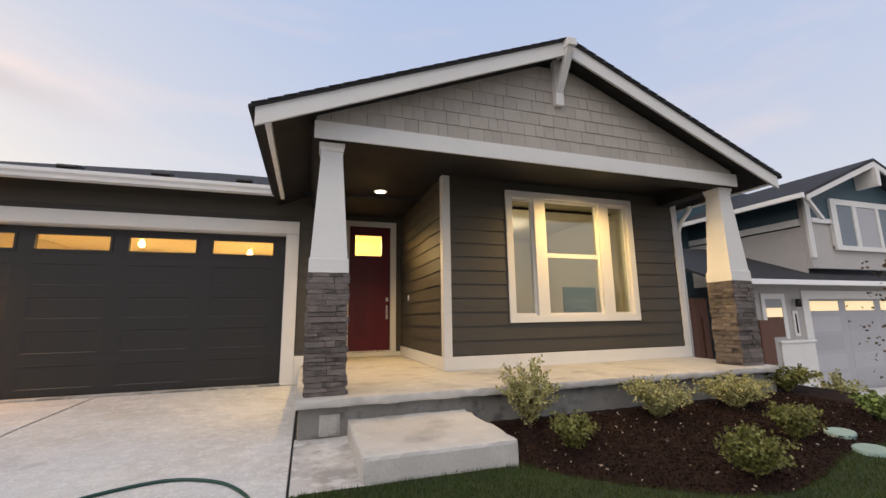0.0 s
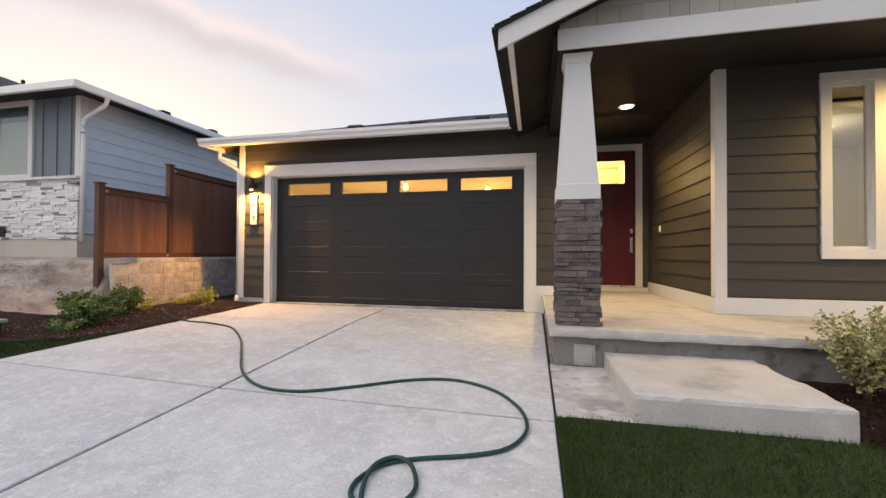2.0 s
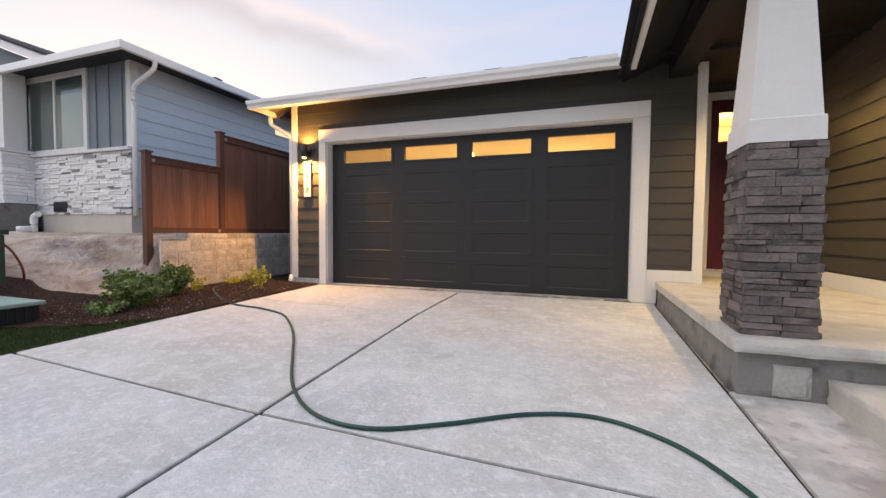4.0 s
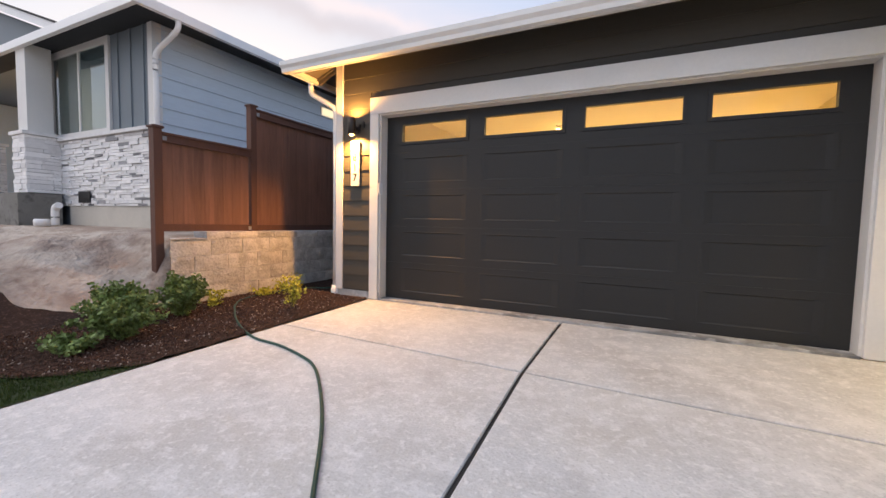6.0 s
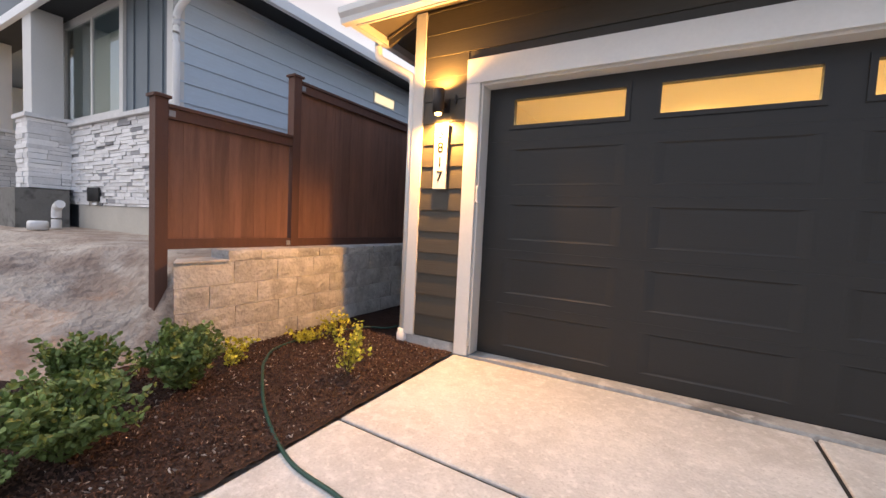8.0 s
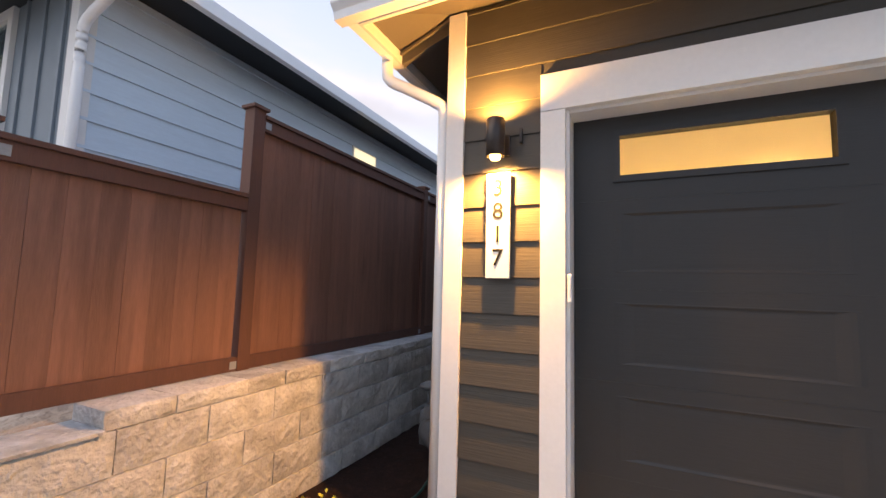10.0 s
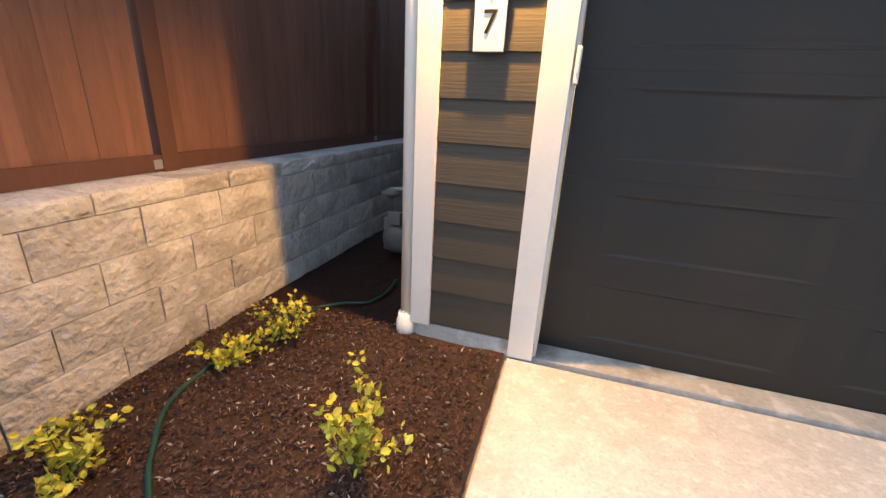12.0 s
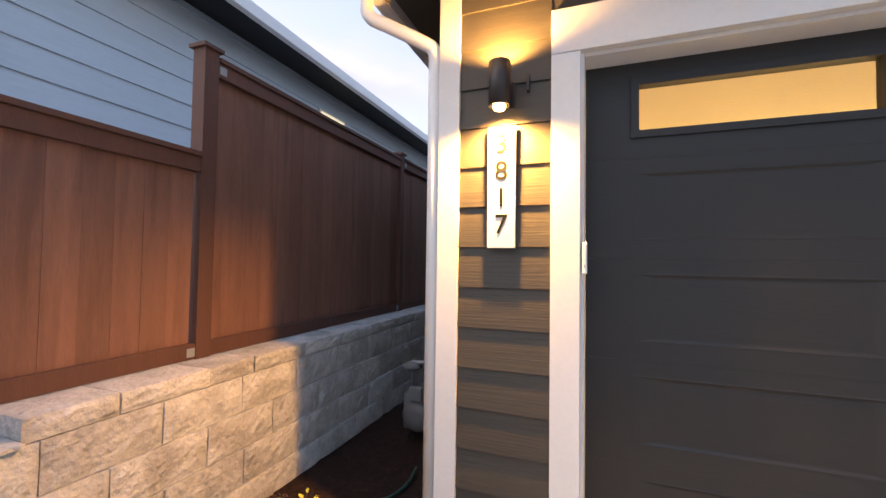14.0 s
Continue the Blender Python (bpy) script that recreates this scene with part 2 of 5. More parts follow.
M_STONE = material("dark_ledge_stone", (0.120, 0.102, 0.094), 0.75, var=0.26, scale=10.0, fine=45.0, bump=0.9, depth=0.015, per=0.45,
                   stains=(((0.25, 0.20, 0.17), 6.0, 0.5, 0.7, 0.5),))
M_WSTONE = material("pale_ledge_stone", (0.80, 0.79, 0.78), 0.8, var=0.12, scale=6.0, fine=40.0, bump=0.5, per=0.15)
M_MORTAR = material("dark_mortar", (0.05, 0.045, 0.042), 0.95, var=0.2)
M_BLOCK = material("split_face_block", (0.57, 0.55, 0.515), 0.9, var=0.24, scale=8.0, fine=34.0, bump=0.9, depth=0.022, per=0.16,
                   stains=(((0.70, 0.67, 0.63), 5.0, 0.52, 0.70, 0.6), ((0.30, 0.275, 0.24), 3.6, 0.49, 0.68, 0.6), ((0.74, 0.71, 0.68), 22.0, 0.58, 0.70, 0.5)))
M_FENCE = material("red_brown_stained_cedar", (0.212, 0.102, 0.068), 0.65, var=0.18, scale=2.2, fine=20.0, bump=0.3, per=0.16, grain=(9, 9, 0.8),
                   stains=(((0.10, 0.046, 0.032), 1.6, 0.54, 0.72, 0.5),))
M_POST = material("red_brown_fence_post", (0.115, 0.052, 0.035), 0.65, var=0.16, scale=2.6, fine=22.0, bump=0.3, per=0.1, grain=(9, 9, 0.8))
M_SOIL = material("bare_sandy_soil", (0.46, 0.385, 0.315), 0.95, var=0.22, scale=2.2, fine=16.0, bump=1.0, depth=0.05,
                  stains=(((0.27, 0.19, 0.145), 1.3, 0.43, 0.62, 0.8), ((0.56, 0.49, 0.42), 3.2, 0.50, 0.70, 0.6), ((0.17, 0.115, 0.09), 5.0, 0.52, 0.70, 0.6)))
M_MULCH = material("bark_mulch", (0.022, 0.012, 0.009), 0.95, spec=0.12, var=0.4, scale=14.0, fine=75.0, bump=1.0,
                   stains=(((0.055, 0.027, 0.018), 40.0, 0.55, 0.66, 0.6),))
# the same bark mulch, brighter and redder: wall lamp light put into the colour
M_MULCHLIT = material("lamplit_bark_mulch", (0.045, 0.027, 0.020), 0.95, spec=0.12, var=0.4, scale=14.0, fine=75.0, bump=1.0,
                   stains=(((0.13, 0.078, 0.058), 40.0, 0.55, 0.66, 0.6),))
M_CHIP = material("bark_chip", (0.026, 0.014, 0.010), 0.95, spec=0.12, var=0.3, scale=20.0, island=True, per=0.55)
# bark chips with the wall lamp's warm light in their colour
M_CHIPLIT = material("lamplit_bark_chip", (0.128, 0.074, 0.053), 0.95, spec=0.12, var=0.3, scale=20.0, island=True, per=0.4)
M_PALECHIP = material("pale_wood_chip", (0.45, 0.36, 0.29), 0.85, var=0.2, scale=20.0, island=True, per=0.3)
M_LAWN = material("lawn_turf", (0.026, 0.040, 0.011), 0.9, var=0.25, scale=3.0, fine=70.0, bump=0.8)
M_BLADE = material("grass_blade", (0.041, 0.064, 0.015), 0.8, spec=0.15, var=0.15, scale=2.0, fine=8.0, bump=0, island=True, per=0.35)
M_BLUE = material("blue_grey_lap_siding", (0.54, 0.63, 0.705), 0.6, var=0.06, scale=3.0, fine=16.0, bump=0.15, per=0.04, grain=(1.2, 8, 9))
M_SLATE = material("slate_board_siding", (0.185, 0.22, 0.25), 0.6, var=0.06, scale=3.0, bump=0.1)
M_TEAL = material("dark_teal_siding", (0.040, 0.078, 0.098), 0.6, var=0.08, scale=3.0, bump=0.1)
M_GREIGE = material("grey_beige_siding", (0.42, 0.40, 0.38), 0.6, var=0.05, scale=3.0, bump=0.1)
M_LTGREY = material("light_grey_panel_door", (0.40, 0.40, 0.42), 0.5, var=0.04, scale=2.0, bump=0.05)
# dark soffit, taken to near-black to include the shade under the eave
M_SHADESOFFIT = material("shade_black_soffit", (0.022, 0.026, 0.030), 0.7, var=0.1, scale=2.0)
M_MIDSTONE = material("mid_grey_ledge_stone", (0.30, 0.30, 0.31), 0.8, var=0.15, scale=6.0, fine=40.0, bump=0.5, per=0.3)
M_CREAM = material("pale_cream_foundation", (0.56, 0.525, 0.46), 0.85, var=0.08, scale=3.0, fine=40.0, bump=0.2)
M_PATCH = material("patched_concrete", (0.36, 0.345, 0.32), 0.9, var=0.2, scale=7.0, fine=40.0, bump=0.6, depth=0.02)
M_BLACK = material("black_metal", (0.016, 0.015, 0.015), 0.4, metal=0.3, var=0.1, scale=8.0, bump=0.04)
M_BRONZE = material("dark_bronze_lamp_metal", (0.050, 0.042, 0.038), 0.38, metal=0.6, var=0.1, scale=8.0, bump=0.03)
M_NICKEL = material("brushed_nickel", (0.62, 0.60, 0.57), 0.28, metal=1.0, var=0.05, scale=10.0, bump=0.03)
M_PLATE = material("white_number_plate", (0.80, 0.78, 0.72), 0.5, var=0.03, scale=4.0, bump=0.03)
M_DIGIT = material("grey_metal_digit", (0.014, 0.014, 0.014), 0.8, metal=0.0, var=0.1, spec=0.1)
M_HOSE = material("dark_green_rubber_hose", (0.009, 0.047, 0.035), 0.42, var=0.15, scale=12.0, fine=80.0, bump=0.1)
M_BOXGREEN = material("dark_green_cabinet_paint", (0.030, 0.052, 0.036), 0.5, var=0.1, scale=3.0, bump=0.05)
M_LIDGREEN = material("pale_green_plastic_lid", (0.26, 0.36, 0.32), 0.6, var=0.1, scale=8.0, bump=0.2)
M_BLACKPL = material("black_ribbed_plastic", (0.020, 0.020, 0.022), 0.5, var=0.1, scale=6.0, bump=0.1)
M_LEAF = material("mid_green_leaf", (0.150, 0.205, 0.055), 0.55, var=0.12, scale=9.0, bump=0, island=True, per=0.35)
# yellow-green leaf, brightened in colour for the wall lamp's light
M_LITLEAF = material("lamplit_yellow_green_leaf", (0.49, 0.455, 0.045), 0.55, var=0.12, scale=9.0, bump=0, island=True, per=0.35)
M_PLEAF = material("pale_sage_leaf", (0.36, 0.345, 0.145), 0.6, var=0.12, scale=9.0, bump=0, island=True, per=0.3)
M_OLEAF = material("olive_leaf", (0.155, 0.160, 0.042), 0.55, var=0.12, scale=9.0, bump=0, island=True, per=0.35)
M_TWIG = material("brown_twig", (0.13, 0.09, 0.055), 0.8, var=0.2, scale=20.0)
M_ROOM = material("warm_white_room_paint", (0.72, 0.66, 0.55), 0.8, var=0.04, scale=1.0, bump=0.03)
M_GARWALL = material("garage_drywall", (0.72, 0.62, 0.44), 0.85, var=0.05, scale=1.0, bump=0.05)
M_GLASS = glass("window_glass", (0.78, 0.83, 0.82), mirror=0.09)
M_GGLASS = glass("garage_window_glass", (0.95, 0.93, 0.88), mirror=0.02)
M_FROST = glass("entry_glass", (0.95, 0.90, 0.78), mirror=0.02)
M_BULB = glowing("lit_bulb", (1.0, 0.62, 0.22), 9.0)
M_DOWN = glowing("lit_downlight_lens", (1.0, 0.80, 0.50), 14.0)
M_LIDSIGN = material("dull_green_lettering", (0.10, 0.17, 0.14), 0.6, var=0.05)
M_SIGN = material("green_sign_board", (0.012, 0.055, 0.045), 0.5, var=0.05)
M_WHITEPVC = material("white_pvc", (0.76, 0.76, 0.75), 0.4, var=0.03, scale=5.0, bump=0.02)
M_GREYMETER = material("grey_meter_enamel", (0.30, 0.31, 0.32), 0.45, metal=0.2, var=0.1, scale=8.0)
M_METERDARK = material("weathered_grey_meter_casting", (0.16, 0.165, 0.17), 0.55, metal=0.2, var=0.15, scale=8.0)
M_ORANGE = material("rust_red_cable", (0.20, 0.045, 0.022), 0.5, var=0.1)


# ---- building helpers ----
def mesh_of(bm, name="mesh"):
    bmesh.ops.recalc_face_normals(bm, faces=bm.faces)
    me = bpy.data.meshes.new(name)
    bm.to_mesh(me)
    bm.free()
    return me


def box(bm, x0, x1, y0, y1, z0, z1):
    vs = [bm.verts.new((x, y, z)) for x in (x0, x1) for y in (y0, y1) for z in (z0, z1)]
    for f in ((0, 1, 3, 2), (4, 6, 7, 5), (0, 4, 5, 1), (2, 3, 7, 6), (0, 2, 6, 4), (1, 5, 7, 3)):
        bm.faces.new([vs[i] for i in f])
    return vs


def boxes(*rows, bevel=0.0):
    bm = bmesh.new()
    for r in rows:
        box(bm, *r)
    if bevel:
        bmesh.ops.bevel(bm, geom=list(bm.edges), offset=bevel, segments=2, affect="EDGES", profile=0.7)
    return bm


def part(name, bm, mat, parent=None, label="", m=None):
    """Links a bmesh (or a shared mesh) as one object under a thing or a part."""
    me = bm if isinstance(bm, bpy.types.Mesh) else mesh_of(bm, name)
    if not me.materials:
        me.materials.append(mat)
    o = new(name, me)
    if parent is not None:
        o.parent = parent
    if m is not None:
        o.matrix_basis = m
    if label:
        tagged(o, label)
    return o


def thing(name, m=None, label="", category="", group="", kind=""):
    e = new(name)
    e.empty_display_size = 0.1
    if m is not None:
        e.matrix_basis = m
    return tagged(e, label, category, group, kind)


def solid(name, bm, mat, m=None, label="", category="", kind="structure"):
    return tagged(part(name, bm, mat, None, "", m), label, category, "", kind)


def prism(points, y0, y1, axis="y"):
    """A slab with the outline points (u, z), drawn out along y (or x)."""
    bm = bmesh.new()
    put = (lambda u, v, w: (u, w, v)) if axis == "y" else (lambda u, v, w: (w, u, v)) if axis == "x" else (lambda u, v, w: (u, v, w))
    a = [bm.verts.new(put(u, v, y0)) for u, v in points]
    b = [bm.verts.new(put(u, v, y1)) for u, v in points]
    bm.faces.new(a)
    bm.faces.new(b[::-1])
    for i in range(len(a)):
        j = (i + 1) % len(a)
        bm.faces.new((a[i], b[i], b[j], a[j]))
    return bm


def tube(points, radius, sides=8, closed=False):
    """A round tube along points."""
    bm = bmesh.new()
    pts = [Vector(p) for p in points]
    rings = []
    n = len(pts)
    for i, p in enumerate(pts):
        d = (pts[min(i + 1, n - 1)] - pts[max(i - 1, 0)]).normalized()
        s = d.cross(Vector((0, 0, 1)))
        s = s.normalized() if s.length > 1e-4 else Vector((1, 0, 0))
        u = s.cross(d)
        r = radius[i] if isinstance(radius, (list, tuple)) else radius
        rings.append([bm.verts.new(p + r * (math.cos(a) * s + math.sin(a) * u)) for a in (2 * math.pi * k / sides for k in range(sides))])
    for a, b in zip(rings, rings[1:]):
        for k in range(sides):
            f = bm.faces.new((a[k], a[(k + 1) % sides], b[(k + 1) % sides], b[k]))
            f.smooth = True
    bm.faces.new(rings[0][::-1])
    bm.faces.new(rings[-1])
    return bm


def spline(points, steps=8):
    """A smooth line through points."""
    P = [Vector(p) for p in points]
    P = [2 * P[0] - P[1]] + P + [2 * P[-1] - P[-2]]
    out = []
    for i in range(1, len(P) - 2):
        for k in range(steps):
            t = k / steps
            a, b, c, d = P[i - 1 : i + 3]
            out.append(0.5 * (2 * b + (c - a) * t + (2 * a - 5 * b + 4 * c - d) * t * t + (3 * b - a - 3 * c + d) * t**3))
    return out + [P[-2]]


def lathe(profile, sides=20):
    """A turned body: (radius, z) pairs."""
    bm = bmesh.new()
    rings = [[bm.verts.new((r * math.cos(2 * math.pi * k / sides), r * math.sin(2 * math.pi * k / sides), z)) for k in range(sides)] for r, z in profile]
    for a, b in zip(rings, rings[1:]):
        for k in range(sides):
            f = bm.faces.new((a[k], a[(k + 1) % sides], b[(k + 1) % sides], b[k]))
            f.smooth = True
    bm.faces.new(rings[0][::-1])
    bm.faces.new(rings[-1])
    return bm


_shared = {}


def shared(key, make):
    if key not in _shared:
        _shared[key] = make()
    return _shared[key]


def plank_mesh(length, height, lap=0.012, thick=0.008):
    """A lap board: its lower edge stands proud of the board below."""
    def make():
        bm = bmesh.new()
        sec = ((0.0, 0.0), (-lap - thick, 0.0), (-thick * 0.5, height + 0.015), (0.0, height + 0.015))
        a = [bm.verts.new((0, y, z)) for y, z in sec]
        b = [bm.verts.new((length, y, z)) for y, z in sec]
        bm.faces.new(a)
        bm.faces.new(b[::-1])
        for i in range(4):
            j = (i + 1) % 4
            bm.faces.new((a[i], b[i], b[j], a[j]))
        return mesh_of(bm, "plank")
    return shared(("plank", round(length, 3), round(height, 3), lap), make)


def lap_siding(wall, u0, u1, z0, z1, first, pitch, mat, m, holes=(), lap=0.012, top=None, name="plank"):
    """Boards over a wall face; m places the face (x along it, -y outwards). holes: (u0, u1, z0, z1). top(u): an upper bound."""
    z = first
    while z > z0 + 0.001:
        z -= pitch
    while z < z1 - 0.01:
        lo, hi = max(z, z0), min(z + pitch, z1)
        spans = [(u0, u1)]
        for a, b, c, d in holes:
            if hi > c + 0.02 and lo < d - 0.02:
                spans = [s for p, q in spans for s in ((p, min(q, a)), (max(p, b), q)) if s[1] - s[0] > 0.02]
        for p, q in spans:
            if hi - lo > 0.015:
                part(name, plank_mesh(q - p, hi - lo - 0.012 if z + pitch >= z1 else hi - lo, lap), mat, wall, "", m @ pose(p, 0, lo))
        z += pitch


def pierced(u0, u1, z0, z1, holes, y0, y1):
    """A wall slab with openings that go through it, in strips."""
    us = sorted({u0, u1, *[h for a, b, c, d in holes for h in (a, b) if u0 < h < u1]})
    rows = []
    for a, b in zip(us, us[1:]):
        mid, z = (a + b) / 2, z0
        for c, d in sorted((c, d) for p, q, c, d in holes if p < mid < q):
            if c > z:
                rows.append((a, b, y0, y1, z, c))
            z = max(z, d)
        if z < z1:
            rows.append((a, b, y0, y1, z, z1))
    return boxes(*rows)


def rough_cast(x0, x1, y0, y1, z0, z1, step=0.05, amp=0.006, seed=0.0, keep_back=False):
    """A cast block whose arrises are chipped and uneven."""
    bm = boxes((x0, x1, y0, y1, z0, z1))
    for ax, a, b in ((0, x0, x1), (1, y0, y1), (2, z0, z1)):
        d = step if ax < 2 else step * 0.6
        for k in range(1, max(2, round((b - a) / d))):
            co, no = Vector((0, 0, 0)), Vector((0, 0, 0))
            co[ax], no[ax] = a + (b - a) * k / max(2, round((b - a) / d)), 1.0
            bmesh.ops.bisect_plane(bm, geom=bm.verts[:] + bm.edges[:] + bm.faces[:], plane_co=co, plane_no=no)
    mid = Vector(((x0 + x1) / 2, (y0 + y1) / 2, (z0 + z1) / 2))
    for v in bm.verts:
        if keep_back and v.co.y > y1 - 0.001:
            continue
        p = v.co.copy()
        on = [i for i, (a, b) in enumerate(((x0, x1), (y0, y1), (z0, z1))) if min(abs(p[i] - a), abs(p[i] - b)) < 1e-4]
        q = noise.noise(p * 5.0 + Vector((seed, 0, 0))) + 0.7 * noise.noise(p * 17.0 + Vector((0, seed, 0)))
        for i in on:
            depth = amp * (0.8 + q) if len(on) > 1 else amp * 0.25 * q
            v.co[i] += math.copysign(max(depth, -0.002), mid[i] - p[i])
    return bm


def ground_z(x, y):
    """The lie of the land: it falls gently to the street, stands higher by the next house and drops to the one beyond."""
    z = 0.022 * (max(min(y, 7.58), -12) - 7.58)
    def ss(v):
        v = min(max(v, 0.0), 1.0)
        return v * v * (3 - 2 * v)
    steep, soft = ss((-7.01 - x) / 0.16), ss((-6.6 - x) / 2.3) * ss((y - 2.2) / 3.6)
    k = ss((y - 5.75) / 0.5)
    if x < -6.5:
        z += (0.86 * steep * k + 0.88 * soft * (1 - k)) + 0.06 * k * ss((-7.2 - x) / 1.5)
        if k < 1 and y > 2.5 and x < -6.7:
            z += (0.10 * noise.noise(Vector((x * 0.9, y * 0.9, 0))) + 0.07 * noise.noise(Vector((x * 2.7, y * 2.7, 3))) + 0.03 * noise.noise(Vector((x * 7, y * 7, 1)))) * min(1, (-6.7 - x)) * (1 - k)
    z -= 1.15 * ss((x - 7.2) / 3.0)
    return z


def sheet(xs, lo, hi, n, lift, rough=0.0, freq=6.0):
    """A patch of ground from lo(x) to hi(x) that follows the land."""
    verts, faces = [], []
    for x in xs:
        for k in range(n + 1):
            y = lo(x) + (hi(x) - lo(x)) * k / n
            z = ground_z(x, y) + lift
            if rough:
                z += rough * (noise.noise(Vector((x * freq, y * freq, 0))) + 0.6 * noise.noise(Vector((x * freq * 2.7, y * freq * 2.7, 5))))
            verts.append((x, y, z))
    w = n + 1
    for i in range(len(xs) - 1):
        for k in range(n):
            faces.append((i * w + k, (i + 1) * w + k, (i + 1) * w + k + 1, i * w + k + 1))
    me = bpy.data.meshes.new("sheet")
    me.from_pydata(verts, [], faces)
    for p in me.polygons:
        p.use_smooth = True
    return me


def steps_of(a, b, d):
    n = max(2, round((b - a) / d) + 1)
    return [a + (b - a) * i / (n - 1) for i in range(n)]


# ---- ground, driveway, beds, lawn ----
def wide(a, b, d):
    return steps_of(a, b, d)


gx = [-400, -150, -60, -30, -20, -14] + wide(-13, -7.35, 0.1) + [-7.24, -7.19, -7.13, -7.07, -7.02, -6.97] + wide(-6.7, 7, 0.8) + wide(7.4, 11, 0.4) + [14, 20, 40, 80, 150, 400]
gy = [-400, -150, -60, -30, -16, -12, -8, -4, -1] + wide(0, 2.4, 0.4) + wide(2.5, 6.9, 0.1) + wide(7, 12, 0.5) + [14, 18, 26, 40, 80, 150, 400]
gm = bpy.data.meshes.new("ground")
gm.from_pydata([(x, y, ground_z(x, y) - 0.03) for x in gx for y in gy], [],
               [(i * len(gy) + k, (i + 1) * len(gy) + k, (i + 1) * len(gy) + k + 1, i * len(gy) + k + 1) for i in range(len(gx) - 1) for k in range(len(gy) - 1)])
for p in gm.polygons:
    p.use_smooth = True
solid("ground", gm, M_SOIL, None, "bare sandy soil banked up between the two houses", "ground")

DX0, DX1 = -5.28, 0.052
SLOPE = 0.022
drive = thing("driveway", None, "pale broom-finished concrete driveway cut by joints", "driveway", "", "structure")
part("joint_bed", prism([(-9.0, ground_z(0, -9) - 0.018), (7.58, -0.018), (7.58, -0.3), (-9, -0.6)], DX0 + 0.03, DX1 + 0.012, "x"), M_JOINT, drive)
# the joints run a little askew: y where each cross joint meets the left edge, the middle joint and the right edge; x of the middle joint there
CUTS = ((7.60, 7.60, 7.60, -2.690), (6.11, 6.00, 5.88, -2.690), (3.50, 3.33, 3.27, -2.545), (0.80, 0.66, 0.60, -2.42), (-2.0, -2.1, -2.1, -2.35), (-4.7, -4.7, -4.7, -2.35), (-8.0, -8.0, -8.0, -2.35))


def slab_mesh(corners, g=0.014, c=0.006, deep=0.10):
    """A cast slab with eased top edges; corners run round it."""
    bm = bmesh.new()
    mid = sum((Vector(p) for p in corners), Vector((0, 0))) / 4
    rings = []
    for inset, drop in ((g, deep), (g, c), (g + c, 0.0)):
        ring = []
        for x, y in corners:
            x, y = x + math.copysign(inset, mid.x - x), y + math.copysign(inset, mid.y - y)
            ring.append(bm.verts.new((x, y, SLOPE * (min(y, 7.58) - 7.58) - drop)))
        rings.append(ring)
    for p, q in zip(rings, rings[1:]):
        for k in range(4):
            bm.faces.new((p[k], p[(k + 1) % 4], q[(k + 1) % 4], q[k]))
    bm.faces.new(rings[-1])
    return bm


for (la, ma, ra, xa), (lb, mb, rb, xb) in zip(CUTS, CUTS[1:]):
    part("slab", slab_mesh(((DX0, la), (xa, ma), (xb, mb), (DX0, lb))), M_CONC, drive)
    part("slab", slab_mesh(((xa, ma), (DX1, ra), (DX1, rb), (xb, mb))), M_CONC, drive)
walk_strip = solid("pavement", prism([(0.056, -0.12), (0.056, 0.0), (0.60, 0.0), (0.60, -0.12)], 3.33, 4.56), M_CONC3, None, "stained concrete strip beside the porch step", "pavement")
for v in walk_strip.data.vertices:
    v.co.z += SLOPE * (v.co.y - 7.58) + 0.004


def bed_edge(x):
    pts = ((0.0, 3.35), (1.74, 3.33), (1.91, 3.05), (2.30, 2.68), (2.70, 2.42), (3.1, 2.30), (3.60, 2.40), (4.27, 2.63), (5.0, 2.70), (7.0, 2.9), (9.0, 3.2))
    for (a, p), (b, q) in zip(pts, pts[1:]):
        if x <= b:
            return p + (q - p) * (x - a) / (b - a)
    return pts[-1][1]


def left_edge(x):
    return 4.60 + (x + 5.40) * 1.3 if x > -5.65 else 4.28 + (x + 5.65) * 0.52


solid("lawn", sheet(steps_of(0.046, 10, 0.2), lambda x: -9.0, bed_edge, 40, 0.004, 0.004), M_LAWN, None, "short dark green turf lawn", "lawn")
solid("lawn", sheet(steps_of(-9.5, DX0 - 0.005, 0.2), lambda x: -9.0, left_edge, 40, 0.0, 0.004), M_LAWN, None, "strip of turf beside the driveway", "lawn")
solid("planting_bed", sheet(steps_of(0.62, 9.0, 0.06), lambda x: bed_edge(x) if x > 1.73 else 4.30, lambda x: 4.75 if x < 6.5 else 7.0, 50, 0.0, 0.014, 9), M_MULCH, None,
      "dark bark mulch planting bed before the porch", "planting bed")
solid("planting_bed", sheet(steps_of(-8.2, DX0 - 0.004, 0.05), left_edge, lambda x: 7.62 if x > -7.02 else 5.2 + 0.75 * (x + 7.02) + 0.10 * math.sin(x * 7), 60, 0.012, 0.014, 9), M_MULCHLIT, None,
      "bark mulch bed by the block wall, coloured as lamplit", "planting bed")
# takes the darker mulch beyond the house corner: shade painted as colour
solid("side_yard", sheet(steps_of(-7.06, -5.80, 0.08), lambda x: 7.62, lambda x: 16.0, 70, 0.012, 0.012, 9), M_MULCH, None, "mulch strip between house and block wall, coloured dark for shade", "ground")


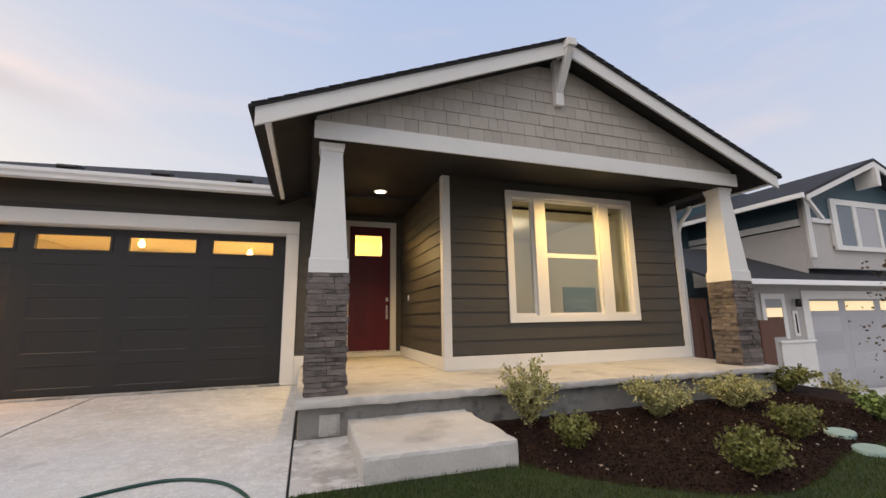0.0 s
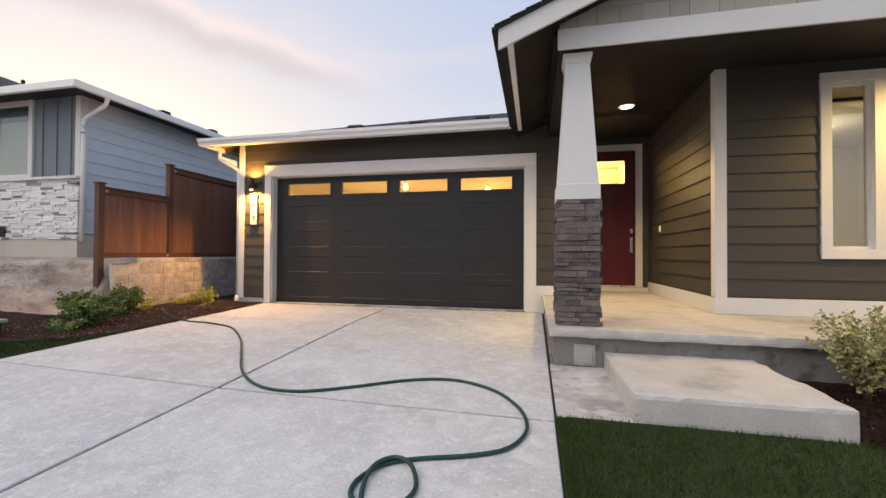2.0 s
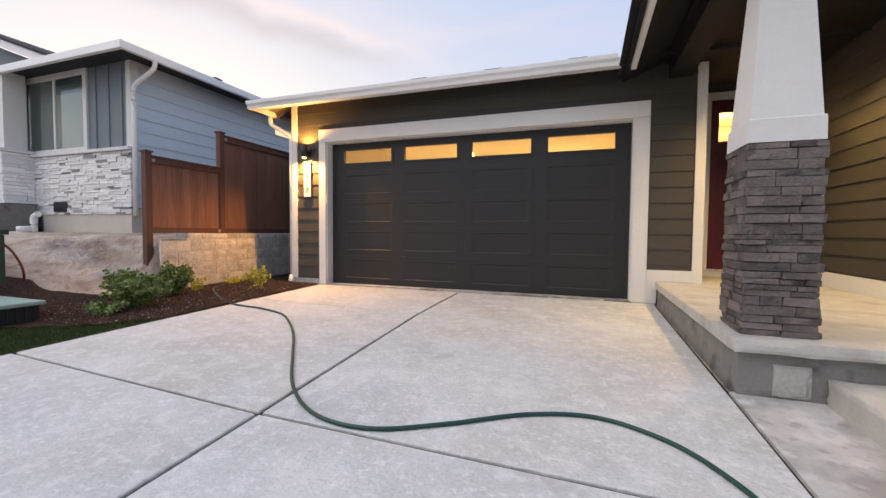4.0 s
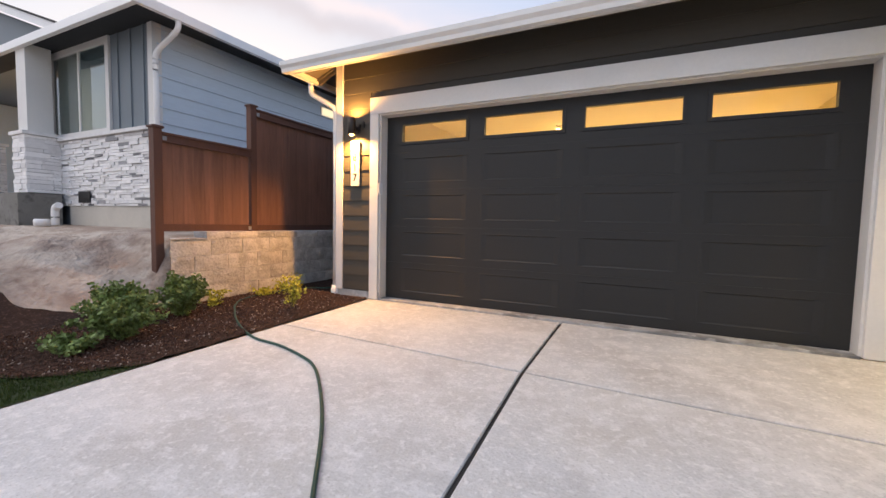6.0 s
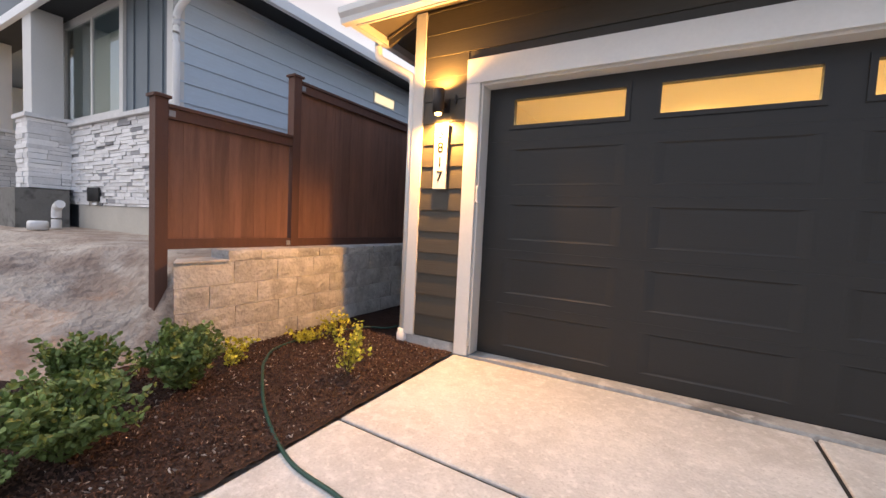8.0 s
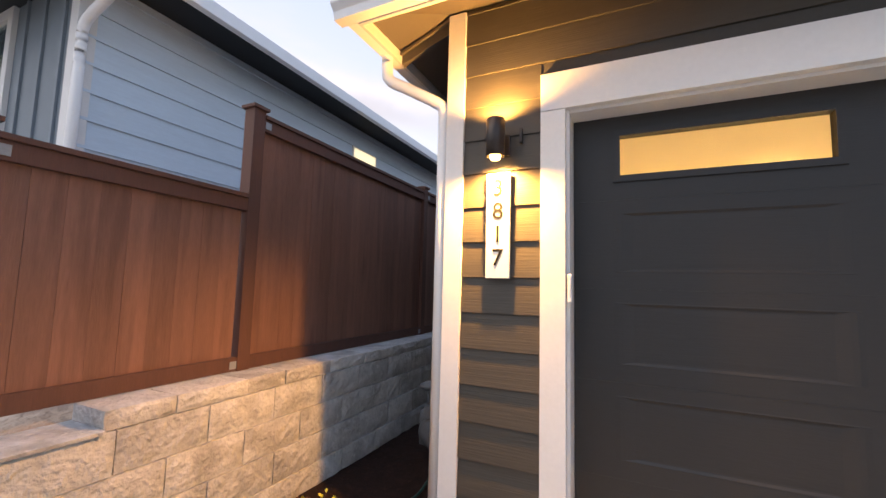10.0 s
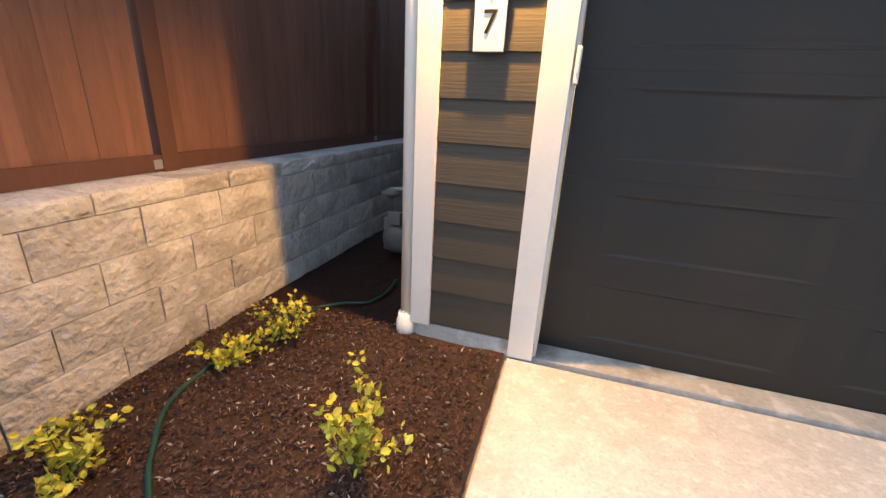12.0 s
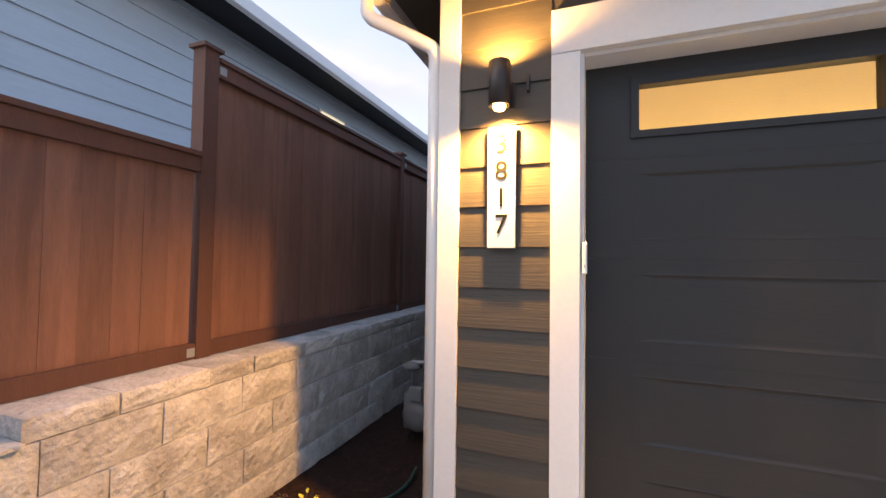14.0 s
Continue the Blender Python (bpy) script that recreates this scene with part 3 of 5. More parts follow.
# ---- our house: walls ----
EXP, FIRST = 0.2055, 1.552          # garage boards
PEXP, PFIRST = 0.2035, 0.911        # porch boards
F_Y = 7.61          # garage front
P_Y = 5.885         # porch front wall
E_Y = 8.70          # entry wall
PORCH_Z = 0.30
garage_hole = (-5.14, -0.235, -0.05, 2.49)
wall_garage = solid("wall_garage", pierced(-5.83, 0.57, 0.0, 3.235, [garage_hole], F_Y, F_Y + 0.15), M_WALL, None, "dark grey lap-sided garage front wall", "wall")
lap_siding(wall_garage, -5.74, 0.475, 0.10, 3.215, FIRST, EXP, M_SIDING, pose(0, F_Y, 0), [(-5.27, -0.05, -1, 2.70)], lap=0.008)
wall_side = solid("wall_side", boxes((-5.83, -5.68, F_Y + 0.15, 18, 0.0, 3.235)), M_WALL, None, "dark grey side wall of the garage", "wall")
lap_siding(wall_side, 0.1, 10.0, 0.10, 3.20, FIRST, EXP, M_SIDING, pose(-5.83, 18, 0, 0, 0, -90))
solid("foundation", boxes((-5.825, -5.13, F_Y - 0.012, F_Y + 0.16, -0.25, 0.10), bevel=0.004), M_FOUNDPALE, None, "rough grey concrete foundation edge", "foundation")
for nm, row in (("wall_alcove_left", (0.44, 0.57, F_Y + 0.15, E_Y, 0.2, 3.3)), ("wall_entry_side", (1.985, 2.135, P_Y + 0.15, E_Y + 0.15, 0.2, 3.3)), ("wall_right", (6.32, 6.47, P_Y + 0.15, 18, -1.2, 3.3)), ("wall_back", (-5.83, 6.47, 18, 18.15, -1, 5))):
    o = solid(nm, boxes(row), M_WALL, None, "dark grey painted house wall", "wall")
    if nm == "wall_entry_side":
        lap_siding(o, 0.0, E_Y - P_Y - 0.09, PORCH_Z + 0.19, 3.16, PFIRST, PEXP, M_SIDING, pose(1.985, E_Y, 0, 0, 0, -90))
door_hole = (0.90, 1.74, PORCH_Z + 0.08, 2.93)
wall_entry = solid("wall_entry", pierced(0.57, 1.985, 0.2, 3.3, [door_hole], E_Y, E_Y + 0.15), M_WALL, None, "dark grey wall round the entry door", "wall")
lap_siding(wall_entry, 0.57, 1.985, PORCH_Z + 0.19, 3.16, PFIRST, PEXP, M_SIDING, pose(0, E_Y, 0), [(0.77, 1.86, -1, 3.04)])
WX0, WX1, WZ0, WZ1 = 3.01, 5.45, 0.945, 3.01
wall_porch = solid("wall_porch", pierced(1.985, 6.47, 0.0, 3.3, [(WX0 + 0.10, WX1 - 0.10, WZ0 + 0.10, WZ1 - 0.10)], P_Y, P_Y + 0.15), M_WALL, None, "dark grey lap-sided porch wall", "wall")
lap_siding(wall_porch, 2.085, 6.37, PORCH_Z + 0.19, 3.16, PFIRST, PEXP, M_SIDING, pose(0, P_Y, 0), [(WX0, WX1, WZ0, WZ1)])
lap_siding(solid("wall_right_face", boxes((6.47, 6.48, P_Y, 18, -1.2, 3.2)), M_WALL, None, "dark grey house wall", "wall"), 0, 12, 0.0, 3.2, FIRST, EXP, M_SIDING, pose(6.48, P_Y, 0, 0, 0, 90))


def trim(name, *rows, label="white painted trim board", bevel=0.004, mat=None):
    return solid(name, boxes(*rows, bevel=bevel), mat or M_TRIM, None, label, "trim")


# corner boards, base boards
for row in ((-5.85, -5.735, F_Y - 0.03, F_Y + 0.10, 0.10, 3.215), (0.475, 0.59, F_Y - 0.03, F_Y + 0.10, PORCH_Z, 3.12), (1.965, 2.085, P_Y - 0.03, P_Y + 0.095, PORCH_Z + 0.19, 3.15), (6.365, 6.49, P_Y - 0.03, P_Y + 0.10, 0.15, 3.15)):
    trim("corner_board", row)
trim("baseboard", (-0.052, 0.595, F_Y - 0.028, F_Y + 0.01, PORCH_Z + 0.004, PORCH_Z + 0.155), (-0.232, 0.07, F_Y - 0.024, F_Y + 0.01, 0.005, PORCH_Z + 0.15))
trim("baseboard", (1.96, 6.495, P_Y - 0.034, P_Y + 0.01, PORCH_Z + 0.002, PORCH_Z + 0.19))
trim("baseboard", (1.956, 1.99, P_Y - 0.03, E_Y, PORCH_Z + 0.002, PORCH_Z + 0.185))
trim("baseboard", (0.6, 1.96, E_Y - 0.03, E_Y + 0.01, PORCH_Z + 0.002, PORCH_Z + 0.08))
# garage door casing
casing = thing("garage_door_casing", None, "wide white boards framing the garage door", "door casing", "", "structure")
part("side_board", boxes((-5.268, -5.133, F_Y - 0.032, F_Y + 0.01, 0.012, 2.482), bevel=0.004), M_TRIM, casing)
part("side_board", boxes((-0.243, -0.056, F_Y - 0.032, F_Y + 0.01, 0.012, 2.482), bevel=0.004), M_TRIM, casing)
part("head_board", boxes((-5.268, -0.056, F_Y - 0.034, F_Y + 0.01, 2.485, 2.70), bevel=0.004), M_TRIM, casing)
part("jamb", boxes((-5.139, -5.116, F_Y + 0.011, F_Y + 0.20, 0.01, 2.49), (-0.262, -0.236, F_Y + 0.011, F_Y + 0.20, 0.01, 2.49), (-5.114, -0.264, F_Y + 0.011, F_Y + 0.20, 2.468, 2.49)), M_TRIM, casing)
solid("garage_sill", boxes((-5.13, -0.245, F_Y - 0.005, F_Y + 0.30, -0.12, 0.020), bevel=0.006), M_FOUNDPALE, None, "grey concrete sill under the garage door", "sill")

# ---- garage door ----
gdoor = thing("garage_door", pose(-5.113, F_Y + 0.155, 0.030), "charcoal sectional garage door with four lit windows", "garage door")
GW, GH, SECT = 4.848, 2.45, 0.49
WINS = [(0.246 + i * 1.16, 0.246 + i * 1.16 + 0.915) for i in range(4)]
PZ0, PZ1 = 2.098, 2.322
PANELS = [(0.206 + i * 1.157, 1.213 + i * 1.157) for i in range(4)]


def sunk_panel(l, r, lo, hi):
    """A pressed panel: a rolled lip, a bevel going in, and a flat field."""
    pm = bmesh.new()
    rows = ((0.0, 0.0), (0.004, -0.0015), (0.008, -0.0005), (0.018, 0.0065), (0.026, 0.0075), (0.050, 0.0065))
    ring = [[pm.verts.new((x, y, z)) for x, z in ((l + 5.5 * e, lo + e), (r - 5.5 * e, lo + e), (r - 5.5 * e, hi - e), (l + 5.5 * e, hi - e))] for e, y in rows]
    for p, q in zip(ring, ring[1:]):
        for k in range(4):
            pm.faces.new((p[k], p[(k + 1) % 4], q[(k + 1) % 4], q[k]))
    pm.faces.new(ring[-1])
    return pm


for s in range(5):
    z0 = s * SECT
    lo, hi = z0 + 0.090, z0 + SECT - 0.070
    holes = [(a, b, lo, hi) for a, b in PANELS] if s < 4 else [(a, b, PZ0, PZ1) for a, b in WINS]
    sec = part("section", pierced(0, GW, z0 + 0.0003, z0 + SECT - 0.0003, holes, 0.0, 0.045), M_DOORGREY, gdoor)
    if s < 4:
        for a, b in PANELS:
            part("sunk_panel", sunk_panel(a, b, lo, hi), M_DOORGREY, sec)
        continue
    for a, b in WINS:
        f = 0.036
        part("window_frame", boxes((a - f, b + f, -0.012, -0.001, PZ0 - f, PZ0), (a - f, b + f, -0.012, -0.001, PZ1, PZ1 + f), (a - f, a, -0.012, -0.001, PZ0, PZ1), (b, b + f, -0.012, -0.001, PZ0, PZ1)), M_DOORGREY, sec)
        part("pane", boxes((a, b, 0.016, 0.020, PZ0, PZ1)), M_GGLASS, sec, "lit clear glass pane").visible_shadow = False
part("backing", pierced(0, GW, 0, GH, [(a, b, PZ0, PZ1) for a, b in WINS], 0.046, 0.052), M_DOORGREY, gdoor)
part("bottom_seal", boxes((0, GW, 0.004, 0.04, -0.010, 0.004)), M_BLACK, gdoor)

# ---- rooms behind the openings ----
solid("garage_floor", boxes((-5.63, 0.47, F_Y + 0.3, 15, -0.1, 0.0)), M_CONC2, None, "concrete garage floor", "floor")
solid("garage_ceiling", boxes((-5.68, 0.44, F_Y + 0.16, 15, 2.915, 2.945)), M_GARWALL, None, "plain garage ceiling", "ceiling")
solid("garage_inner_wall", boxes((-5.68, 0.44, 13.0, 13.1, 0, 2.914), (0.35, 0.435, F_Y + 0.16, 13, 0, 2.914), (-5.675, -5.6, F_Y + 0.16, 13, 0, 2.914)), M_GARWALL, None, "plain warm drywall inside the garage", "wall")
for bx, by, bz in ((-3.44, 10.9, 2.76), (-1.35, 11.8, 2.76)):
    bl = thing("garage_ceiling_light", pose(bx, by, bz), "bare lit bulb on the garage ceiling", "ceiling light", "garage lights")
    part("bulb", lathe([(0.02, -0.08), (0.06, -0.05), (0.075, 0.0), (0.05, 0.06), (0.03, 0.1)], 14), M_BULB, bl).visible_shadow = False
    part("holder", lathe([(0.05, 0.1), (0.06, 0.115), (0.06, 0.155)], 14), M_WHITEPVC, bl)
solid("pony_wall", boxes((2.165, 3.6, 7.3, 7.42, 0.345, 1.5), bevel=0.005), material("tan_paint", (0.42, 0.33, 0.2), 0.7), None, "low tan partition inside the front room", "wall")
solid("hall", boxes((0.65, 1.96, 11.5, 11.6, 0.3, 3.2), (0.62, 0.66, E_Y + 0.15, 11.5, 0.3, 3.2), (1.95, 1.985, E_Y + 0.15, 11.5, 0.3, 3.2), (0.62, 1.985, E_Y + 0.15, 11.6, 0.28, 0.34), (0.62, 1.985, E_Y + 0.15, 11.6, 3.16, 3.25)), M_ROOM, None, "warm painted entry hall", "room")
solid("front_room", boxes((2.135, 6.2, 10.2, 10.3, 0.3, 3.2), (2.135, 2.16, P_Y + 0.15, 10.2, 0.3, 3.2), (6.17, 6.2, P_Y + 0.15, 10.2, 0.3, 3.2), (2.135, 6.2, P_Y + 0.15, 10.3, 0.28, 0.34), (2.135, 6.2, P_Y + 0.15, 10.3, 3.16, 3.25)), M_ROOM, None, "plain painted front room", "room")

# ---- entry door ----
ec = thing("entry_door_casing", None, "white boards framing the red entry door", "door casing", "", "structure")
part("side_board", boxes((0.785, 0.898, E_Y - 0.03, E_Y + 0.01, PORCH_Z + 0.085, 2.93), bevel=0.004), M_TRIM, ec)
part("side_board", boxes((1.742, 1.86, E_Y - 0.03, E_Y + 0.01, PORCH_Z + 0.085, 2.93), bevel=0.004), M_TRIM, ec)
part("head_board", boxes((0.785, 1.86, E_Y - 0.032, E_Y + 0.01, 2.933, 3.045), bevel=0.004), M_TRIM, ec)
part("threshold", boxes((0.90, 1.74, E_Y - 0.02, E_Y + 0.12, PORCH_Z + 0.085, PORCH_Z + 0.105)), M_NICKEL, ec)
ed = thing("entry_door", pose(0.905, E_Y + 0.05, PORCH_Z + 0.108), "dark red panelled entry door with a small lit window", "door")
dh = 2.93 - PORCH_Z - 0.11
dz0, dz1 = 2.33 - PORCH_Z - 0.108, 2.76 - PORCH_Z - 0.108
part("leaf", pierced(0, 0.83, 0, dh, [(0.11, 0.66, dz0, dz1)], 0, 0.045), M_RED, ed)
for a, b in ((0.11, 0.37), (0.44, 0.70)):
    part("sunk_panel", boxes((a, b, -0.006, 0.002, 0.25, dz0 - 0.22), bevel=0.003), M_RED, ed)
part("glass_stop", boxes((0.09, 0.68, -0.012, -0.001, dz0 - 0.025, dz0), (0.09, 0.68, -0.012, -0.001, dz1, dz1 + 0.025), (0.09, 0.11, -0.012, -0.001, dz0, dz1), (0.66, 0.68, -0.012, -0.001, dz0, dz1)), M_RED, ed)
part("pane", boxes((0.11, 0.66, 0.018, 0.024, dz0, dz1)), M_FROST, ed, "warm lit glass pane").visible_shadow = False
hd = part("handle_set", boxes((0.755, 0.805, -0.012, 0, 0.98, 1.06), (0.758, 0.802, -0.012, 0, 0.62, 0.90), bevel=0.006), M_NICKEL, ed, "brushed nickel handle set")
part("grip", tube(spline([(0.78, -0.01, 0.88), (0.78, -0.055, 0.85), (0.78, -0.06, 0.74), (0.78, -0.015, 0.64)]), 0.009), M_NICKEL, hd)
part("deadbolt", lathe([(0.028, 0), (0.026, 0.018), (0.01, 0.02)], 16), M_NICKEL, hd, "", pose(0.78, -0.012, 1.02, 90, 0, 0))
bell = thing("doorbell", pose(1.962, 7.95, 1.42), "small pale doorbell button on the siding", "doorbell")
part("plate", boxes((-0.022, 0.0, -0.025, 0.025, -0.05, 0.05), bevel=0.006), M_WHITEPVC, bell)
part("button", lathe([(0.014, 0), (0.014, 0.008), (0.008, 0.01)], 12), M_GREYMETER, bell, "", pose(-0.022, 0, 0.01, 0, -90, 0))

# ---- front window ----
win = thing("window_1", pose(0, P_Y, 0), "white three-part window with a hung middle sash", "window", "", "structure")
T = 0.105
part("window_frame", boxes((WX0, WX1, -0.04, 0.01, WZ0, WZ0 + T), (WX0, WX1, -0.04, 0.01, WZ1 - T, WZ1), (WX0, WX0 + T, -0.038, 0.01, WZ0 + T, WZ1 - T), (WX1 - T, WX1, -0.038, 0.01, WZ0 + T, WZ1 - T), bevel=0.004), M_TRIM, win)
m0, m1, m2, m3 = WX0 + 0.50, WX0 + 0.70, WX1 - 0.70, WX1 - 0.50
part("mullion", boxes((m0, m1, -0.035, 0.10, WZ0 + T, WZ1 - T), bevel=0.004), M_TRIM, win)
part("mullion", boxes((m2, m3, -0.035, 0.10, WZ0 + T, WZ1 - T), bevel=0.004), M_TRIM, win)
part("jamb_liner", boxes((WX0 + T - 0.004, WX0 + T + 0.01, 0.011, 0.149, WZ0 + T, WZ1 - T), (WX1 - T - 0.01, WX1 - T + 0.004, 0.011, 0.149, WZ0 + T, WZ1 - T), (WX0 + T, WX1 - T, 0.011, 0.149, WZ1 - T - 0.01, WZ1 - T + 0.004), (WX0 + T, WX1 - T, 0.011, 0.149, WZ0 + T - 0.004, WZ0 + T + 0.01)), M_TRIM, win)
zm = WZ0 + 1.05
for a, b, c, d in ((WX0 + T, m0, WZ0 + T, WZ1 - T), (m1, m2, WZ0 + T, zm), (m1, m2, zm, WZ1 - T), (m3, WX1 - T, WZ0 + T, WZ1 - T)):
    f = 0.035
    sash = part("sash", boxes((a, b, 0.02, 0.075, c, c + f), (a, b, 0.02, 0.075, d - f, d), (a, a + f, 0.021, 0.074, c + f, d - f), (b - f, b, 0.021, 0.074, c + f, d - f)), M_TRIM, win)
    part("pane", boxes((a + f, b - f, 0.045, 0.051, c + f, d - f)), M_GLASS, sash).visible_shadow = False
sg = thing("window_sign", pose(m1 + 0.355, P_Y + 0.13, WZ0 + T), "dark green sign board behind the glass with pale writing", "sign")
part("board", boxes((0, 0.64, 0, 0.012, 0.0, 0.45), bevel=0.003), M_SIGN, sg)
for k, (a, b, z, h) in enumerate(((0.10, 0.56, 0.20, 0.05), (0.14, 0.50, 0.12, 0.03))):
    part("writing_bar", boxes((a, b, -0.003, -0.001, z, z + h)), M_LIDSIGN, sg)

# ---- porch ----
porch = thing("porch", None, "raised concrete porch slab with an overhanging edge", "porch", "", "structure")
part("slab", boxes((0.047, 6.478, 4.601, 8.71, PORCH_Z - 0.083, PORCH_Z)), M_CONC2, porch)
part("slab_nosing", rough_cast(0.042, 6.483, 4.447, 4.600, PORCH_Z - 0.085, PORCH_Z, 0.05, 0.008, 3.0, True), M_CONC2, porch)
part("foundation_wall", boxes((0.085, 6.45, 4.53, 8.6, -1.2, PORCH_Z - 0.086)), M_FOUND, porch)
part("patch_block", rough_cast(0.27, 0.46, 4.512, 4.53, -0.05, 0.145, 0.03, 0.012, 5.0, True), M_PATCH, porch, "paler patched square of concrete")
step = solid("porch_step", rough_cast(0.527, 1.738, 3.352, 4.528, -0.25, 0.093, 0.05, 0.010, 8.0), M_CONC2, None, "cast concrete step before the porch", "step")
CEIL_Z = 3.15
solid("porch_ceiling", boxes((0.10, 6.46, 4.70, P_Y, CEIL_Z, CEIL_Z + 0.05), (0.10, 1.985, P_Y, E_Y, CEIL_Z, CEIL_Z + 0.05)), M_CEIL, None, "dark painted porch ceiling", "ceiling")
beam = thing("porch_beam", None, "white painted beam across the porch front", "beam", "", "structure")
part("face_board", boxes((0.125, 6.315, 4.575, 4.60, 2.945, 3.14), bevel=0.004), M_TRIM, beam)
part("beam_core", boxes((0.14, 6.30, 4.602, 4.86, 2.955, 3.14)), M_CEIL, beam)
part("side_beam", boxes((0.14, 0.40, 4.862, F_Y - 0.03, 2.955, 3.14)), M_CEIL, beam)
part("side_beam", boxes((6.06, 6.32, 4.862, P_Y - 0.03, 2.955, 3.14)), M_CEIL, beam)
for lx, ly in ((1.217, 6.885), (4.2, 5.08)):
    dl = thing("recessed_downlight", pose(lx, ly, CEIL_Z), "lit round recessed light in the porch ceiling", "downlight", "porch lights")
    part("ring", lathe([(0.115, -0.012), (0.115, -0.002), (0.08, -0.002), (0.09, -0.014)], 24), M_WHITEPVC, dl)
    part("lens", lathe([(0.01, -0.024), (0.06, -0.021), (0.088, -0.014), (0.088, -0.010)], 24), M_DOWN, dl).visible_shadow = False


def ledge_stones(parent, x0, x1, y0, y1, z0, z1, mat, rng, rows=(0.055, 0.095), lens=(0.10, 0.24), sides="SWEN", proud=0.022):
    """Courses of split stone laid round a core; each stone is a piece."""
    z = z0
    while z < z1 - 0.02:
        h = min(rng.uniform(*rows), z1 - z)
        if z1 - z - h < 0.03:
            h = z1 - z
        for s in sides:
            a, b = (x0, x1) if s in "SN" else (y0, y1)
            u = a - 0.012
            while u < b + 0.012 - 0.02:
                w = rng.uniform(*lens)
                if b + 0.012 - u - w < lens[0] * 0.6:
                    w = b + 0.012 - u
                d = rng.uniform(0.004, proud)
                g = 0.0025
                split = h > 0.075 and rng.random() < 0.25
                for lo, hi in (((0, h / 2), (h / 2, h)) if split else ((0, h),)):
                    bm = bmesh.new()
                    vs = box(bm, u + g, u + w - g, -d - rng.uniform(0, 0.006), 0.03, z + lo + g, z + hi - g)
                    for v in vs:
                        if v.co.y < 0:
                            v.co += Vector((rng.uniform(-.003, .003), rng.uniform(-.006, .006), rng.uniform(-.003, .003)))
                    m = {"S": pose(0, y0, 0), "N": pose(0, y1, 0, 0, 0, 180) @ pose(-(x0 + x1), 0, 0),
                         "E": pose(x1, 0, 0, 0, 0, 90), "W": pose(x0, y0 + y1, 0, 0, 0, -90)}[s]
                    part("stone", bm, mat, parent, "", m)
                u += w
        z += h


def porch_column(cx, cy, seed):
    c = thing("porch_column", None, "white tapered column on a dark stacked-stone pier", "column", "porch columns")
    w = 0.185
    core = part("pier_core", boxes((cx - w, cx + w, cy - w, cy + w, PORCH_Z - 0.001, 1.50)), M_MORTAR, c)
    ledge_stones(core, cx - w, cx + w, cy - w, cy + w, PORCH_Z + 0.002, 1.505, M_STONE, random.Random(seed), (0.028, 0.07), (0.09, 0.30), "SWEN", 0.030)
    def taper(rows):
        bm = bmesh.new()
        rings = [[bm.verts.new((cx + sx * r, cy + sy * r, z)) for sx, sy in ((-1, -1), (1, -1), (1, 1), (-1, 1))] for r, z in rows]
        for a, b in zip(rings, rings[1:]):
            for k in range(4):
                bm.faces.new((a[k], a[(k + 1) % 4], b[(k + 1) % 4], b[k]))
        bm.faces.new(rings[0][::-1])
        bm.faces.new(rings[-1])
        return bm
    part("base_collar", taper(((0.20, 1.508), (0.198, 1.65), (0.192, 1.658))), M_TRIM, c)
    part("shaft", taper(((0.186, 1.655), (0.112, 2.855))), M_TRIM, c)
    part("cap", taper(((0.122, 2.85), (0.124, 2.895), (0.134, 2.90), (0.136, 2.944))), M_TRIM, c)
    return c


porch_column(0.318, 4.805, 3)
porch_column(6.17, 4.805, 4)

# ---- porch gable ----
RX, RZ, RS = 3.18, 4.565, 0.411      # ridge place, height, fall
GY0 = 4.30
gable = thing("wall_gable", None, "grey shingled porch gable", "gable wall", "", "structure")


def roof_z(x):
    return RZ - RS * abs(x - RX)


gcore = part("gable_core", prism([(0.14, 3.142), (6.22, 3.142), (6.22, roof_z(6.22) - 0.17), (RX, RZ - 0.17), (0.14, roof_z(0.14) - 0.17)], 4.60, 4.72), M_WALL, gable)
rng = random.Random(11)
z, row = 3.142, 0
while z < RZ - 0.30:
    h = 0.165
    half = (RZ - 0.105 - z) / RS
    x0, x1 = max(RX - half, 0.14), min(RX + half, 6.22)
    u = x0 - rng.uniform(0, 0.1)
    while u < x1:
        w = rng.uniform(0.11, 0.27)
        a, b = max(u, x0), min(u + w, x1)
        ta, tb = min(z + h + 0.02, roof_z(a) - 0.10), min(z + h + 0.02, roof_z(b) - 0.10)
        if b - a > 0.015 and min(ta, tb) > z + 0.004:
            bm = bmesh.new()
            d = rng.uniform(0.014, 0.02)
            vs = [bm.verts.new(p) for p in ((a + .002, 4.60, z), (b - .002, 4.60, z), (b - .002, 4.60 - d, z), (a + .002, 4.60 - d, z), (a + .002, 4.60, ta), (b - .002, 4.60, tb), (b - .002, 4.594, tb), (a + .002, 4.594, ta))]
            for f in ((0, 1, 2, 3), (4, 7, 6, 5), (3, 2, 6, 7), (0, 3, 7, 4), (1, 5, 6, 2)):
                bm.faces.new([vs[i] for i in f])
            part("shingle", bm, M_SHINGLE, gcore)
        u += w
    z += h
for s in (-1, 1):
    x1 = RX + s * 3.60
    ends = [(RX, RZ - 0.03), (x1, roof_z(x1) - 0.03), (x1, roof_z(x1) - 0.215), (RX, RZ - 0.215)]
    part("rake_board", prism(ends if s > 0 else ends[::-1], GY0, GY0 + 0.03), M_TRIM, gable)
part("ridge_bracket_arm", boxes((RX - 0.06, RX + 0.06, GY0 - 0.12, 4.60, RZ - 0.15, RZ - 0.055), bevel=0.005), M_TRIM, gable)
